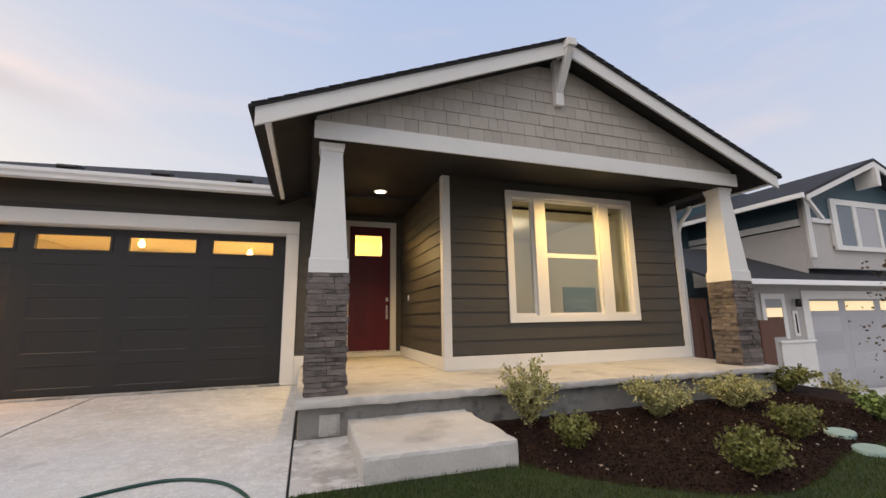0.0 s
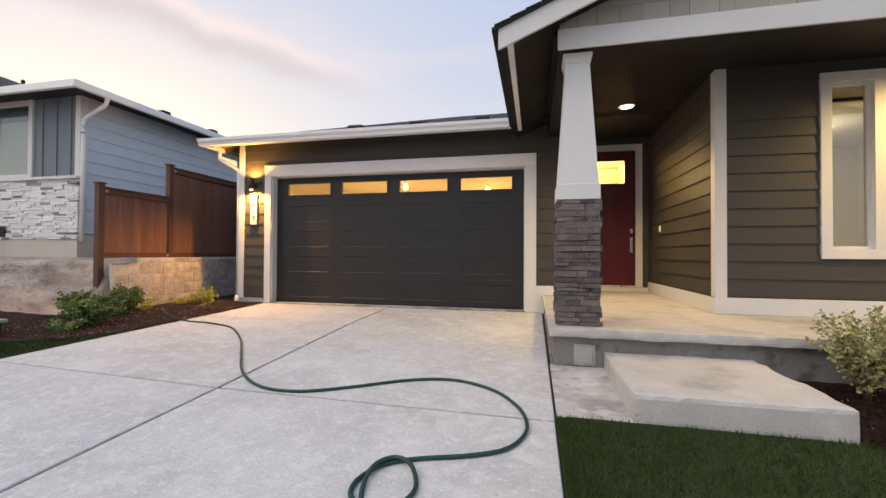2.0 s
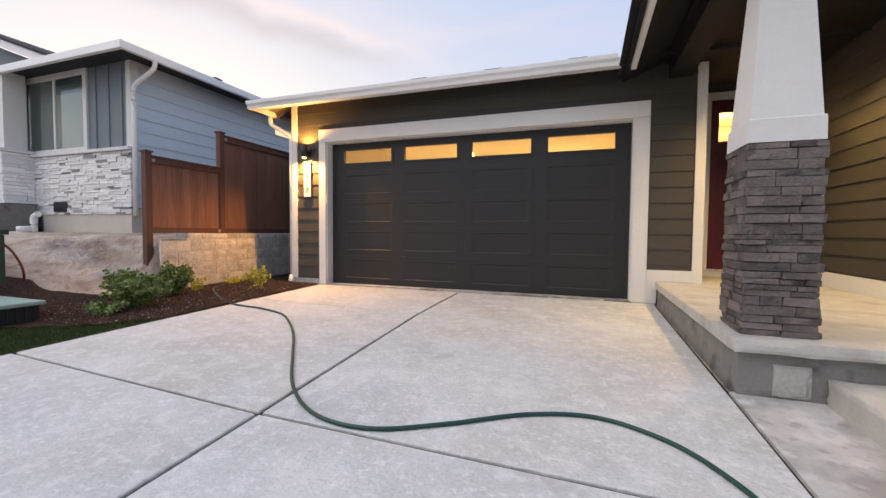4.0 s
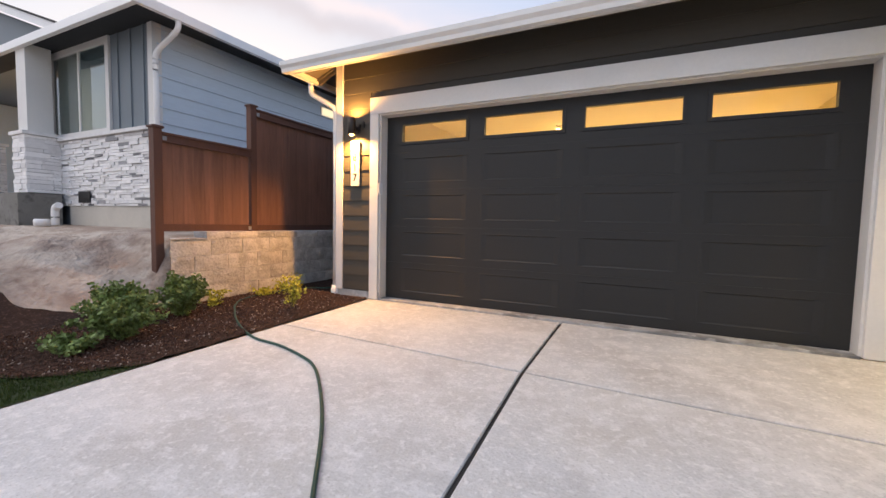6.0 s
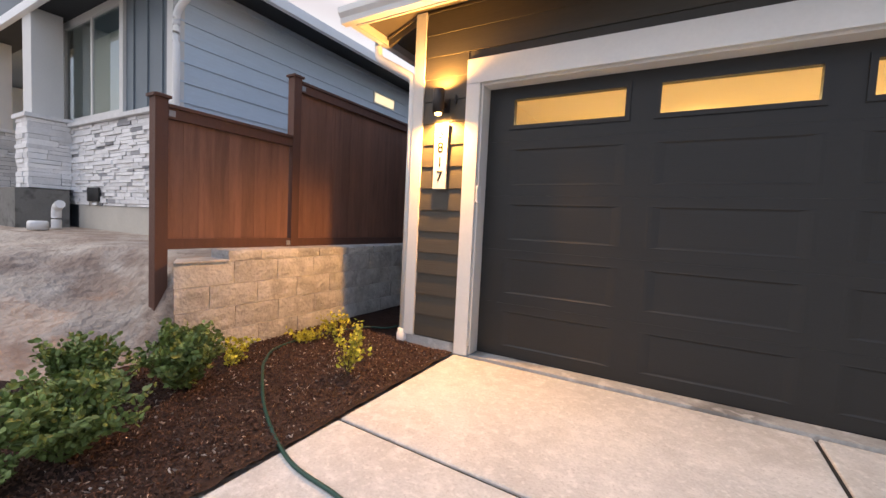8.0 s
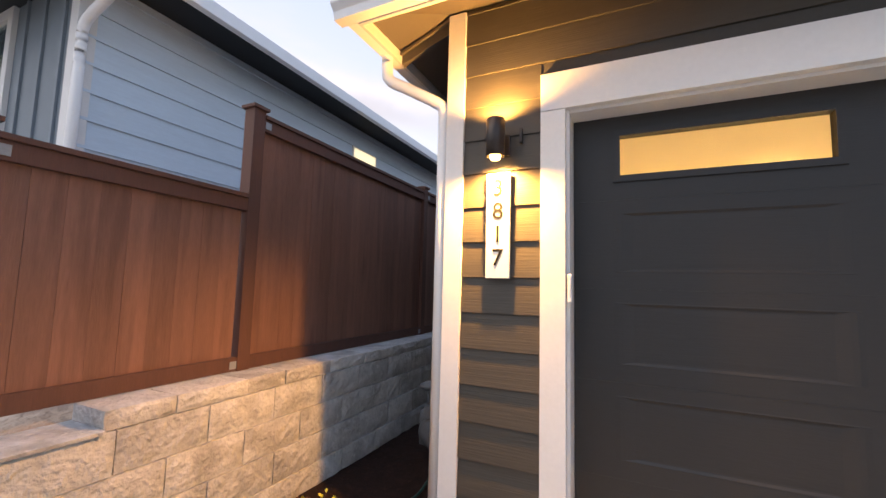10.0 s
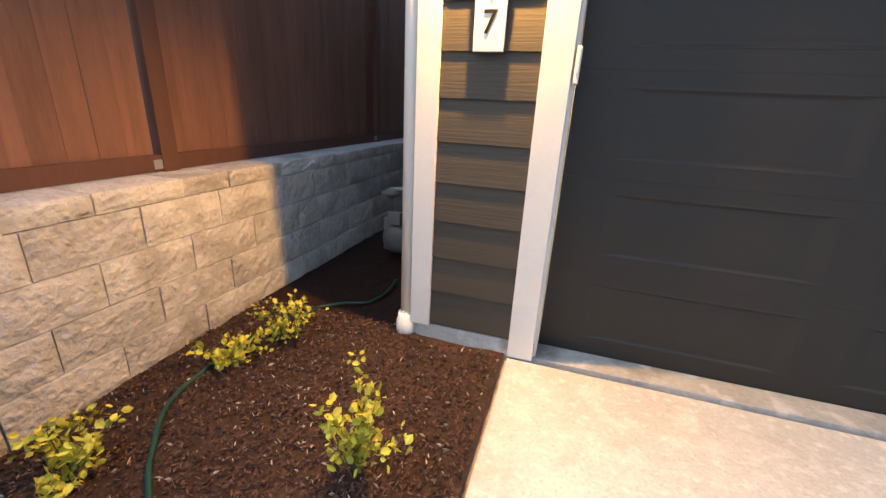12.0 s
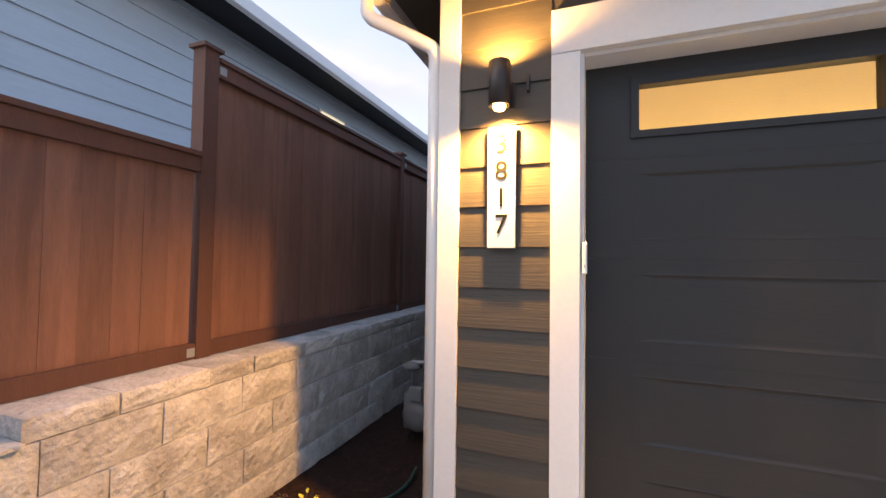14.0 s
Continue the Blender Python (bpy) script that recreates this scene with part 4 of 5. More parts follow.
part("ridge_bracket_post", boxes((RX - 0.06, RX + 0.06, 4.52, 4.60, RZ - 0.80, RZ - 0.151), bevel=0.005), M_TRIM, gable)
part("ridge_bracket_brace", prism([(4.54, RZ - 0.66), (4.54, RZ - 0.55), (GY0 + 0.0, RZ - 0.151), (GY0 - 0.09, RZ - 0.151)], RX - 0.05, RX + 0.05, "x"), M_TRIM, gable)
roof_g = thing("roof_porch", None, "low-pitched dark asphalt shingle porch roof", "roof", "", "structure")
for s in (-1, 1):
    xe = RX + s * 3.66
    pts = [(RX, RZ), (xe, roof_z(xe)), (xe, roof_z(xe) - 0.03), (RX, RZ - 0.03)]
    part("shingle_layer", prism(pts, GY0 - 0.03, 11.5), M_ROOF, roof_g)
    pts = [(RX, RZ - 0.031), (RX + s * 3.58, roof_z(RX + s * 3.58) - 0.031), (RX + s * 3.58, roof_z(RX + s * 3.58) - 0.12), (RX, RZ - 0.14)]
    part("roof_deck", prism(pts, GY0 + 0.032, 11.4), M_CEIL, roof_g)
tabs = bmesh.new()
for s in (-1, 1):
    k = 0
    while k * 0.14 < 3.55:
        a, b = RX + s * k * 0.14, RX + s * (k * 0.14 + 0.135)
        za, zb = roof_z(a), roof_z(b)
        vs = [tabs.verts.new(p) for p in ((a, GY0 - 0.045, za + 0.002), (b, GY0 - 0.045, zb + 0.010), (b, GY0 + 0.2, zb + 0.010), (a, GY0 + 0.2, za + 0.002), (a, GY0 - 0.045, za - 0.012), (b, GY0 - 0.045, zb - 0.002))]
        for f in ((0, 1, 2, 3), (4, 5, 1, 0)):
            tabs.faces.new([vs[i] for i in f])
        k += 1
tagged(part("edge_tabs", tabs, M_ROOF, roof_g), kind="stuff")


def gutter(name, a, b, height=0.11, out=0.10, label="white metal gutter along the eave"):
    """A K-profile gutter from a to b, its open side up; the outer face is to the right of a to b."""
    a, b = Vector(a), Vector(b)
    d = (b - a).normalized()
    o = Vector((d.y, -d.x, 0))
    prof = ((0, 0), (out * 0.62, 0), (out * 0.70, height * 0.35), (out * 0.95, height * 0.62), (out, height), (out - 0.012, height), (out * 0.88, height * 0.68), (out * 0.58, height * 0.4), (out * 0.56, 0.012), (0.006, 0.012), (0.006, height), (0, height))
    bm = bmesh.new()
    A, B = ([bm.verts.new(p + o * u + Vector((0, 0, v))) for u, v in prof] for p in (a, b))
    bm.faces.new(A[::-1])
    bm.faces.new(B)
    for i in range(len(A)):
        j = (i + 1) % len(A)
        bm.faces.new((A[i], B[i], B[j], A[j]))
    return solid(name, bm, M_GUTTER, None, label, "gutter")


gutter("gutter", (RX - 3.47, 7.12, 2.955), (RX - 3.47, 4.335, 2.955), 0.13, 0.09)
gutter("gutter", (RX + 3.56, 4.335, 2.96), (RX + 3.56, 9.0, 2.96), 0.13, 0.09)

# ---- main roof: a hip over the garage ----
EY, EX, EZ, PITCH = 7.19, -6.24, 3.155, 0.375
R = 4.2
hip = bmesh.new()
tv = [hip.verts.new(p) for p in ((EX, EY, EZ), (7.0, EY, EZ), (7.0 - R, EY + R, EZ + PITCH * R), (EX + R, EY + R, EZ + PITCH * R), (EX, EY + 2 * R, EZ), (7.0, EY + 2 * R, EZ))]
bv = [hip.verts.new((v.co.x, v.co.y, v.co.z - 0.05)) for v in tv]
for f in ((0, 1, 2, 3), (0, 3, 4), (4, 3, 2, 5), (1, 5, 2)):
    hip.faces.new([tv[i] for i in f])
    hip.faces.new([bv[i] for i in f][::-1])
for i, j in ((0, 1), (1, 5), (5, 4), (4, 0)):
    hip.faces.new((tv[i], bv[i], bv[j], tv[j]))
roof_m = thing("roof_main", None, "dark asphalt shingle hip roof over the garage", "roof", "", "structure")
part("shingle_layer", hip, M_ROOF, roof_m)
def eave_z(d, drop):
    return EZ - drop + PITCH * d


sof = bmesh.new()
OV = 0.40
for outline in (((EX + 0.01, EY + 0.01, 0.01), (-0.42, EY + 0.01, 0.01), (-0.42, EY + OV + 0.05, OV + 0.05), (EX + OV + 0.05, EY + OV + 0.05, OV + 0.05)),
                ((EX + 0.01, EY + 0.01, 0.01), (EX + OV + 0.05, EY + OV + 0.05, OV + 0.05), (EX + OV + 0.05, EY + 2 * R - 1.0, OV + 0.05), (EX + 0.01, EY + 2 * R - 0.6, 0.01))):
    lo = [sof.verts.new((x, y, eave_z(d, 0.072))) for x, y, d in outline]
    hi = [sof.verts.new((x, y, eave_z(d, 0.054))) for x, y, d in outline]
    sof.faces.new(lo[::-1])
    sof.faces.new(hi)
    for k in range(4):
        sof.faces.new((lo[k], lo[(k + 1) % 4], hi[(k + 1) % 4], hi[k]))
part("eave_soffit", sof, M_SOFFIT, roof_m, "brown painted sloping soffit boards")
part("lookout", prism([(EX + 0.01, 3.005), (EX + 0.01, 3.082), (-5.853, 3.222), (-5.853, 3.145)], F_Y + 0.03, F_Y + 0.07), M_SOFFIT, roof_m, "brown painted lookout under the eave")
part("hip_batten", prism([(EX + 0.02, 3.050), (EX + 0.02, 3.070), (-5.86, 3.213), (-5.86, 3.193)], F_Y - 0.012, F_Y + 0.004), M_SOFFIT, roof_m)
part("fascia", boxes((EX - 0.012, -0.46, EY - 0.012, EY + 0.008, EZ - 0.14, EZ - 0.008), (EX - 0.012, EX + 0.008, EY + 0.01, EY + 2 * R, EZ - 0.14, EZ - 0.008)), M_TRIM, roof_m)
gutter("gutter", (EX - 0.132, EY - 0.012, EZ - 0.13), (-0.50, EY - 0.012, EZ - 0.13), 0.13, 0.12)
gutter("gutter", (EX - 0.012, EY + 2 * R, EZ - 0.13), (EX - 0.012, EY - 0.010, EZ - 0.13), 0.13, 0.12)
for vx, vy in ((-3.5, 7.95), (-2.25, 7.95), (-1.0, 7.95)):
    vz = EZ + PITCH * (vy - EY)
    rv = thing("roof_vent", pose(vx, vy, vz, 20.5, 0, 0), "low black metal roof vent", "roof vent", "roof vents")
    part("hood", prism([(-0.13, 0.0), (-0.13, 0.05), (-0.10, 0.075), (0.13, 0.035), (0.13, 0.0)], -0.13, 0.13, "x"), M_BLACK, rv)
    part("flange", boxes((-0.18, 0.18, -0.18, 0.18, -0.004, 0.006)), M_BLACK, rv)


def downspout(pts, label, name="downspout", w=0.038):
    d = thing(name, None, label, "downspout")
    part("pipe", tube(spline(pts[:-1], 6) + [Vector(pts[-1])], w, 10), M_GUTTER, d)
    return d


ds = downspout([(EX - 0.055, 7.56, EZ - 0.12), (EX - 0.055, 7.56, EZ - 0.20), (EX - 0.035, 7.565, EZ - 0.29), (-6.15, 7.578, EZ - 0.365), (-5.96, 7.603, EZ - 0.475), (-5.895, 7.615, EZ - 0.53), (-5.888, F_Y + 0.012, EZ - 0.63), (-5.888, F_Y + 0.012, 0.10)], "white downspout from the eave to the mulch")
part("boot", lathe([(0.055, 0.0), (0.062, 0.02), (0.062, 0.09), (0.052, 0.10), (0.052, 0.14)], 16), M_WHITEPVC, ds, "", pose(-5.888, F_Y + 0.012, 0.0))
rd = downspout([(RX + 3.5, 5.75, 2.97), (RX + 3.5, 5.75, 2.9), (6.57, P_Y - 0.03, 2.68), (6.54, P_Y + 0.02, 2.5), (6.54, P_Y + 0.02, 0.2)], "white downspout on the porch corner")

# ---- wall lamp, number plate, keypad ----
wl = thing("wall_lamp", pose(LAMP_X, LAMP_Y, 2.223), "dark bronze up and down cylinder wall lamp, lit", "wall lamp")
part("cylinder", lathe([(0.042, 0.03), (0.046, 0.002), (0.049, 0.0), (0.053, 0.002), (0.053, 0.215), (0.050, 0.218), (0.046, 0.215), (0.042, 0.19)], 24), M_BRONZE, wl)
part("arm", boxes((-0.02, 0.02, 0.04, 0.12, 0.07, 0.12), bevel=0.004), M_BRONZE, wl)
part("back_plate", boxes((-0.055, 0.055, 0.105, 0.138, 0.03, 0.16), bevel=0.006), M_BRONZE, wl)
part("lower_bulb", lathe([(0.005, -0.022), (0.026, -0.016), (0.032, 0.0), (0.03, 0.015)], 16), M_BULB, wl, "glowing bulb").visible_shadow = False
# small dark block at the lamp's right side
part("camera_bud", boxes((0.112, 0.128, 0.09, 0.122, 0.10, 0.185), bevel=0.005), M_BRONZE, wl)
pl = thing("house_number_plate", pose(-5.505, F_Y - 0.024, 1.545), "white upright house number plate with grey digits", "number plate")
part("board", boxes((-0.070, 0.070, -0.022, 0.0, 0.0, 0.607), bevel=0.004), M_PLATE, pl)
for i, ch in enumerate("3817"):
    cu = bpy.data.curves.new("digit", "FONT")
    cu.body, cu.size, cu.extrude, cu.align_x, cu.offset = ch, 0.135, 0.0015, "CENTER", 0.001
    tmp = bpy.data.objects.new("digit", cu)
    scene.collection.objects.link(tmp)
    me = bpy.data.meshes.new_from_object(tmp.evaluated_get(bpy.context.evaluated_depsgraph_get()))
    bpy.data.objects.remove(tmp)
    me.materials.clear()
    part("digit", me, M_DIGIT, pl, "grey digit " + ch, pose(0, -0.0238, 0.475 - i * 0.134, 90, 0, 0))
kp = thing("garage_keypad", pose(-5.124, F_Y - 0.0, 1.425), "small white keypad on the door jamb", "keypad")
part("body", boxes((0.0, 0.022, -0.03, 0.04, 0.0, 0.15), bevel=0.006), M_WHITEPVC, kp)
part("cover", boxes((0.004, 0.018, -0.038, -0.031, 0.04, 0.14), bevel=0.002), M_WHITEPVC, kp)


# ---- fence ----
FX = -7.30
fence = thing("fence", None, "red-brown stained cedar board fence above the block wall", "fence")
POSTS = ((6.01, 0.10, 2.145), (7.37, 0.80, 2.745), (9.99, 0.80, 2.76), (12.5, 0.80, 2.76), (15.0, 0.80, 2.76))
for y, z0, z1 in POSTS:
    p = part("post", boxes((FX - 0.05, FX + 0.05, y - 0.05, y + 0.05, z0, z1), bevel=0.004), M_POST, fence)
    cap = bmesh.new()
    rings = [[cap.verts.new((FX + sx * r, y + sy * r, z)) for sx, sy in ((-1, -1), (1, -1), (1, 1), (-1, 1))] for r, z in ((0.052, z1 - 0.002), (0.068, z1), (0.068, z1 + 0.022), (0.025, z1 + 0.038))]
    for a, b in zip(rings, rings[1:]):
        for k in range(4):
            cap.faces.new((a[k], a[(k + 1) % 4], b[(k + 1) % 4], b[k]))
    cap.faces.new(rings[-1])
    cap.faces.new(rings[0][::-1])
    part("post_cap", cap, M_POST, p)
frng = random.Random(5)
for (ya, _, _), (yb, _, _), top in zip(POSTS, POSTS[1:], (2.075, 2.69, 2.70, 2.70)):
    a, b, bot = ya + 0.05, yb - 0.05, 0.888
    panel = part("top_rail", boxes((FX - 0.02, FX + 0.045, a, b, top - 0.09, top), bevel=0.004), M_POST, fence)
    part("cap_rail", boxes((FX - 0.06, FX + 0.06, a, b, top + 0.001, top + 0.03), bevel=0.004), M_POST, fence)
    part("bottom_rail", boxes((FX - 0.02, FX + 0.045, a, b, bot, bot + 0.09), bevel=0.004), M_POST, fence)
    y = a
    while y < b - 0.02:
        w = min(0.138, b - y)
        part("board", boxes((FX - 0.012 + frng.uniform(-.002, .002), FX + 0.010 + frng.uniform(-.002, .002), y + 0.0008, y + w - 0.0008, bot + 0.088, top - 0.088)), M_FENCE, fence)
        y += 0.138
    for yy, zz in ((a + 0.03, top - 0.045), (b - 0.03, bot + 0.04)):
        part("rail_bracket", boxes((FX + 0.046, FX + 0.05, yy - 0.025, yy + 0.025, zz - 0.025, zz + 0.025)), M_GREYMETER, fence)

# ---- retaining wall ----
BX = -6.945
rwall = thing("retaining_wall", None, "split-face concrete block retaining wall with cap blocks", "retaining wall", "", "structure")
brng = random.Random(8)


def block_mesh(k, length, height, mitre=0.0):
    """A block with a rough split face to +x."""
    def make():
        r = random.Random(k * 7 + round(length * 100))
        bm = bmesh.new()
        ny, nz = max(3, round(length / 0.055)), 4
        grid = []
        for i in range(ny + 1):
            col = []
            for j in range(nz + 1):
                y, z = length * i / ny, height * j / nz
                edge = i in (0, ny) or j in (0, nz)
                d = -0.006 + r.uniform(-.002, .002) if edge else r.uniform(-0.004, 0.005)
                if not edge:
                    y += r.uniform(-.012, .012)
                    z += r.uniform(-.008, .008)
                col.append(bm.verts.new((d, y + (0.003 if i == 0 else -0.003 if i == ny else 0), z + (0.002 if j == 0 else -0.002 if j == nz else 0))))
            grid.append(col)
        for i in range(ny):
            for j in range(nz):
                bm.faces.new((grid[i][j], grid[i + 1][j], grid[i + 1][j + 1], grid[i][j + 1]))
        back = [bm.verts.new((-0.28, v.co.y + m, v.co.z)) for v, m in ((grid[0][0], mitre), (grid[-1][0], 0), (grid[-1][-1], 0), (grid[0][-1], mitre))]
        bm.faces.new([g[-1] for g in grid] + [back[2], back[3]])
        bm.faces.new([*grid[0], back[3], back[0]])
        bm.faces.new([*reversed(grid[-1]), back[1], back[2]])
        return mesh_of(bm, "block")
    return shared(("block", k, round(length, 3), round(height, 3), mitre), make)


COURSE, BLOCK = 0.205, 0.462
for c in range(-1, 5):
    z = -0.030 + c * COURSE
    cuts = [6.44, 6.77, 7.21, 7.515] if c == 4 else [5.975, 6.494] if c % 2 else [5.975, 6.263]
    while cuts[-1] < 15.6:
        cuts.append(cuts[-1] + BLOCK)
    for y0, y1 in zip(cuts, cuts[1:]):
        part("block", block_mesh(brng.randrange(4), y1 - y0, 0.096 if c == 4 else COURSE, 0.16 if y0 == 5.975 else 0.0), M_BLOCK, rwall, "", pose(BX - 0.012 * max(c, 0) + brng.uniform(-.004, .004), y0, z))
# the lower cap at the free end
part("end_cap", prism([(BX - 0.015, 5.962), (BX - 0.015, 6.438), (BX - 0.32, 6.438), (BX - 0.32, 6.14)], 0.791, 0.806, "z"), M_BLOCK, rwall)


# ---- neighbouring house beside the fence ----
NX, NY, NZ = -9.15, 7.02, 0.95
nb = thing("house", None, "single-storey blue-grey house with white stone base", "house")
nwall = part("wall", boxes((-12.95, NX, NY, NY + 0.15, NZ - 0.2, 4.28), (NX - 0.15, NX, NY + 0.15, 20, NZ - 0.2, 4.28)), M_SLATE, nb)
lap_siding(nwall, 0.0, 12.9, 1.36, 4.2, 1.36, 0.25, M_BLUE, pose(NX, NY + 0.05, 0, 0, 0, 90), lap=0.016)
for bx in steps_of(-12.85, NX - 0.25, 0.4):
    if bx < -12.75 or bx > -10.35:
        part("batten", boxes((bx - 0.02, bx + 0.02, NY - 0.022, NY - 0.001, 2.55, 4.19)), M_SLATE, nwall)
part("corner_board", boxes((NX - 0.11, NX + 0.022, NY - 0.024, NY + 0.12, 2.52, 4.19), bevel=0.004), M_TRIM, nb)
nst = part("stone_base", boxes((-12.95, NX - 0.0, NY - 0.03, NY - 0.001, 1.245, 2.46)), M_WSTONE, nb)
srng = random.Random(21)
z = 1.245
while z < 2.45:
    h = srng.uniform(0.032, 0.062)
    x = -12.95
    while x < NX + 0.03:
        w = min(srng.uniform(0.12, 0.40), NX + 0.04 - x)
        d = srng.uniform(0.02, 0.055)
        if w > 0.03:
            part("stone", boxes((x + .003, x + w - .003, NY - 0.03 - d, NY - 0.03, z + .003, min(z + h, 2.47) - .003)), M_MIDSTONE if srng.random() < 0.13 else M_WSTONE, nst)
        x += w
    z += h
part("stone_ledge", boxes((-12.95, NX + 0.06, NY - 0.12, NY + 0.0, 2.475, 2.535), bevel=0.006), M_WSTONE, nb)
part("foundation", boxes((-11.9, NX + 0.02, NY - 0.05, NY - 0.002, NZ - 0.3, 1.24), (NX - 0.1, NX + 0.03, NY - 0.001, 20, NZ - 0.3, 1.34)), M_CREAM, nb, "pale cream foundation wall")
nw = part("window", boxes((-12.55, -10.40, NY - 0.045, NY - 0.001, 4.08, 4.19), (-12.55, -10.40, NY - 0.045, NY - 0.001, 2.54, 2.62), (-12.55, -12.44, NY - 0.044, NY - 0.001, 2.62, 4.08), (-10.51, -10.40, NY - 0.044, NY - 0.001, 2.62, 4.08), (-11.50, -11.44, NY - 0.03, NY - 0.001, 2.62, 4.08)), M_TRIM, nb)
part("pane", boxes((-12.44, -11.5, NY - 0.012, NY - 0.006, 2.62, 4.08)), M_GLASS, nw).visible_shadow = False
part("pane", boxes((-11.44, -10.51, NY - 0.012, NY - 0.006, 2.62, 4.08)), M_GLASS, nw).visible_shadow = False
# added sheets behind the glass, coloured like the sky reflected in the panes
part("blind", boxes((-11.44, -10.51, NY - 0.0055, NY - 0.002, 2.62, 3.75)), M_ROOM, nw, "pale backing in the tone of reflected sky")
part("blind", boxes((-12.44, -11.5, NY - 0.0055, NY - 0.002, 2.62, 4.08)), M_GREIGE, nw, "grey backing in the tone of the darker pane")
part("vent", boxes((-11.44, -11.03, NY - 0.105, NY - 0.085, 1.30, 1.51), bevel=0.004), M_BLACK, nb)
sidewin = part("side_window", boxes((NX + 0.004, NX + 0.03, 10.8, 11.5, 3.62, 3.86)), M_TRIM, nb)
part("lit_pane", boxes((NX + 0.028, NX + 0.034, 10.84, 11.46, 3.65, 3.83)), glowing("lit_side_window", (1.0, 0.78, 0.38), 0.9), sidewin)
# roof with an eave over the side wall and the front
bm = bmesh.new()
tv = [bm.verts.new(p) for p in ((NX + 0.55, NY - 0.50, 4.27), (NX + 0.55, 21, 4.27), (NX - 5.5, 14, 6.5), (NX - 5.5, NY + 5.5, 6.5), (-32, NY - 0.50, 4.27), (-32, 21, 6.5), (-32, NY + 5.5, 6.5))]
for f in ((0, 1, 2, 3), (4, 0, 3, 6), (2, 5, 6, 3)):
    bm.faces.new([tv[i] for i in f])
geo = bmesh.ops.extrude_face_region(bm, geom=bm.faces[:])
for v in geo["geom"]:
    if isinstance(v, bmesh.types.BMVert):
        v.co.z -= 0.06
part("roof", bm, M_ROOF, nb)
part("soffit", boxes((NX - 0.02, NX + 0.54, NY - 0.48, 20.9, 4.195, 4.215), (-32, NX - 0.02, NY - 0.48, NY + 0.02, 4.195, 4.215)), M_SHADESOFFIT, nb)
part("eave_gutter", boxes((NX + 0.545, NX + 0.63, NY - 0.58, 20.9, 4.105, 4.245), (-32, NX + 0.545, NY - 0.58, NY - 0.50, 4.105, 4.245), bevel=0.012), M_GUTTER, nb)
for vy in (9.0, 10.6, 12.2):
    part("roof_vent", boxes((NX - 0.3, NX - 0.1, vy, vy + 0.22, 4.45, 4.60), bevel=0.02), M_BLACK, nb)
part("downspout", tube(spline([(NX + 0.585, NY + 0.06, 4.12), (NX + 0.575, NY + 0.06, 4.02), (NX + 0.50, NY + 0.045, 3.93), (NX + 0.16, NY + 0.01, 3.74), (NX + 0.075, NY + 0.0, 3.64), (NX + 0.068, NY + 0.0, 3.50), (NX + 0.068, NY + 0.0, 3.3)], 6) + [Vector((NX + 0.068, NY + 0.0, 1.2))], 0.042, 10), M_GUTTER, nb)
# its porch beyond
nbp = thing("house_porch", None, "neighbouring porch with stone-based white column", "porch")
for px in (-12.40, -14.9):
    cy = 6.70
    col = part("column", boxes((px - 0.19, px + 0.19, cy - 0.19, cy + 0.19, 2.6, 4.19), bevel=0.01), M_TRIM, nbp)
    cb = part("column_base", boxes((px - 0.245, px + 0.245, cy - 0.245, cy + 0.245, NZ + 0.5, 2.53)), M_MORTAR, nbp)
    ledge_stones(cb, px - 0.245, px + 0.245, cy - 0.245, cy + 0.245, NZ + 0.52, 2.53, M_WSTONE, random.Random(31), (0.06, 0.11), (0.18, 0.42), "SE", 0.03)
    part("column_ledge", boxes((px - 0.30, px + 0.30, cy - 0.30, cy + 0.30, 2.535, 2.598), bevel=0.005), M_WSTONE, nbp)
part("porch_slab", boxes((-18.5, -11.95, 6.25, NY - 0.15, NZ - 0.3, NZ + 0.5), (-18.5, -12.96, NY - 0.149, NY + 3, NZ - 0.3, NZ + 0.5)), M_FOUND, nbp)
part("porch_wall", boxes((-32, -12.96, NY + 2.0, NY + 2.15, NZ + 0.5, 4.2)), M_BLUE, nbp)
part("porch_lantern", lathe([(0.05, 0), (0.07, 0.05), (0.07, 0.25), (0.03, 0.3)], 12), M_BULB, nbp, "lit porch lantern", pose(-14.6, NY + 1.9, 3.2))
lamp("neighbour_porch_light", "POINT", 45, (1.0, 0.55, 0.2), pose(-14.6, NY + 1.5, 3.2), 0.08)
part("porch_roof", boxes((-32, -12.9, NY - 0.45, NY + 2.2, 4.22, 4.26)), M_SLATE, nbp)
part("entry_door", boxes((-16.2, -15.2, NY + 1.94, NY + 1.99, NZ + 0.51, 3.55), bevel=0.01), M_RED, nbp)
part("door_casing", boxes((-16.35, -16.21, NY + 1.95, NY + 1.995, NZ + 0.51, 3.56), (-15.19, -15.05, NY + 1.95, NY + 1.995, NZ + 0.51, 3.56), (-16.35, -15.05, NY + 1.95, NY + 1.995, 3.561, 3.70)), M_TRIM, nbp)
wing = thing("house_wing", None, "blue-grey garage wing and upper storey of the next house", "house")
part("wall", boxes((-32, -18.6, 5.2, 9.0, NZ - 0.3, 4.19)), M_BLUE, wing)
part("trim_band", boxes((-32, -18.55, 5.16, 5.199, 3.3, 3.5)), M_TRIM, wing)
part("corner_board", boxes((-18.72, -18.55, 5.15, 5.3, NZ, 4.19)), M_TRIM, wing)
def rake_z(x):
    return 5.78 + 0.36 * (-15.2 - x)


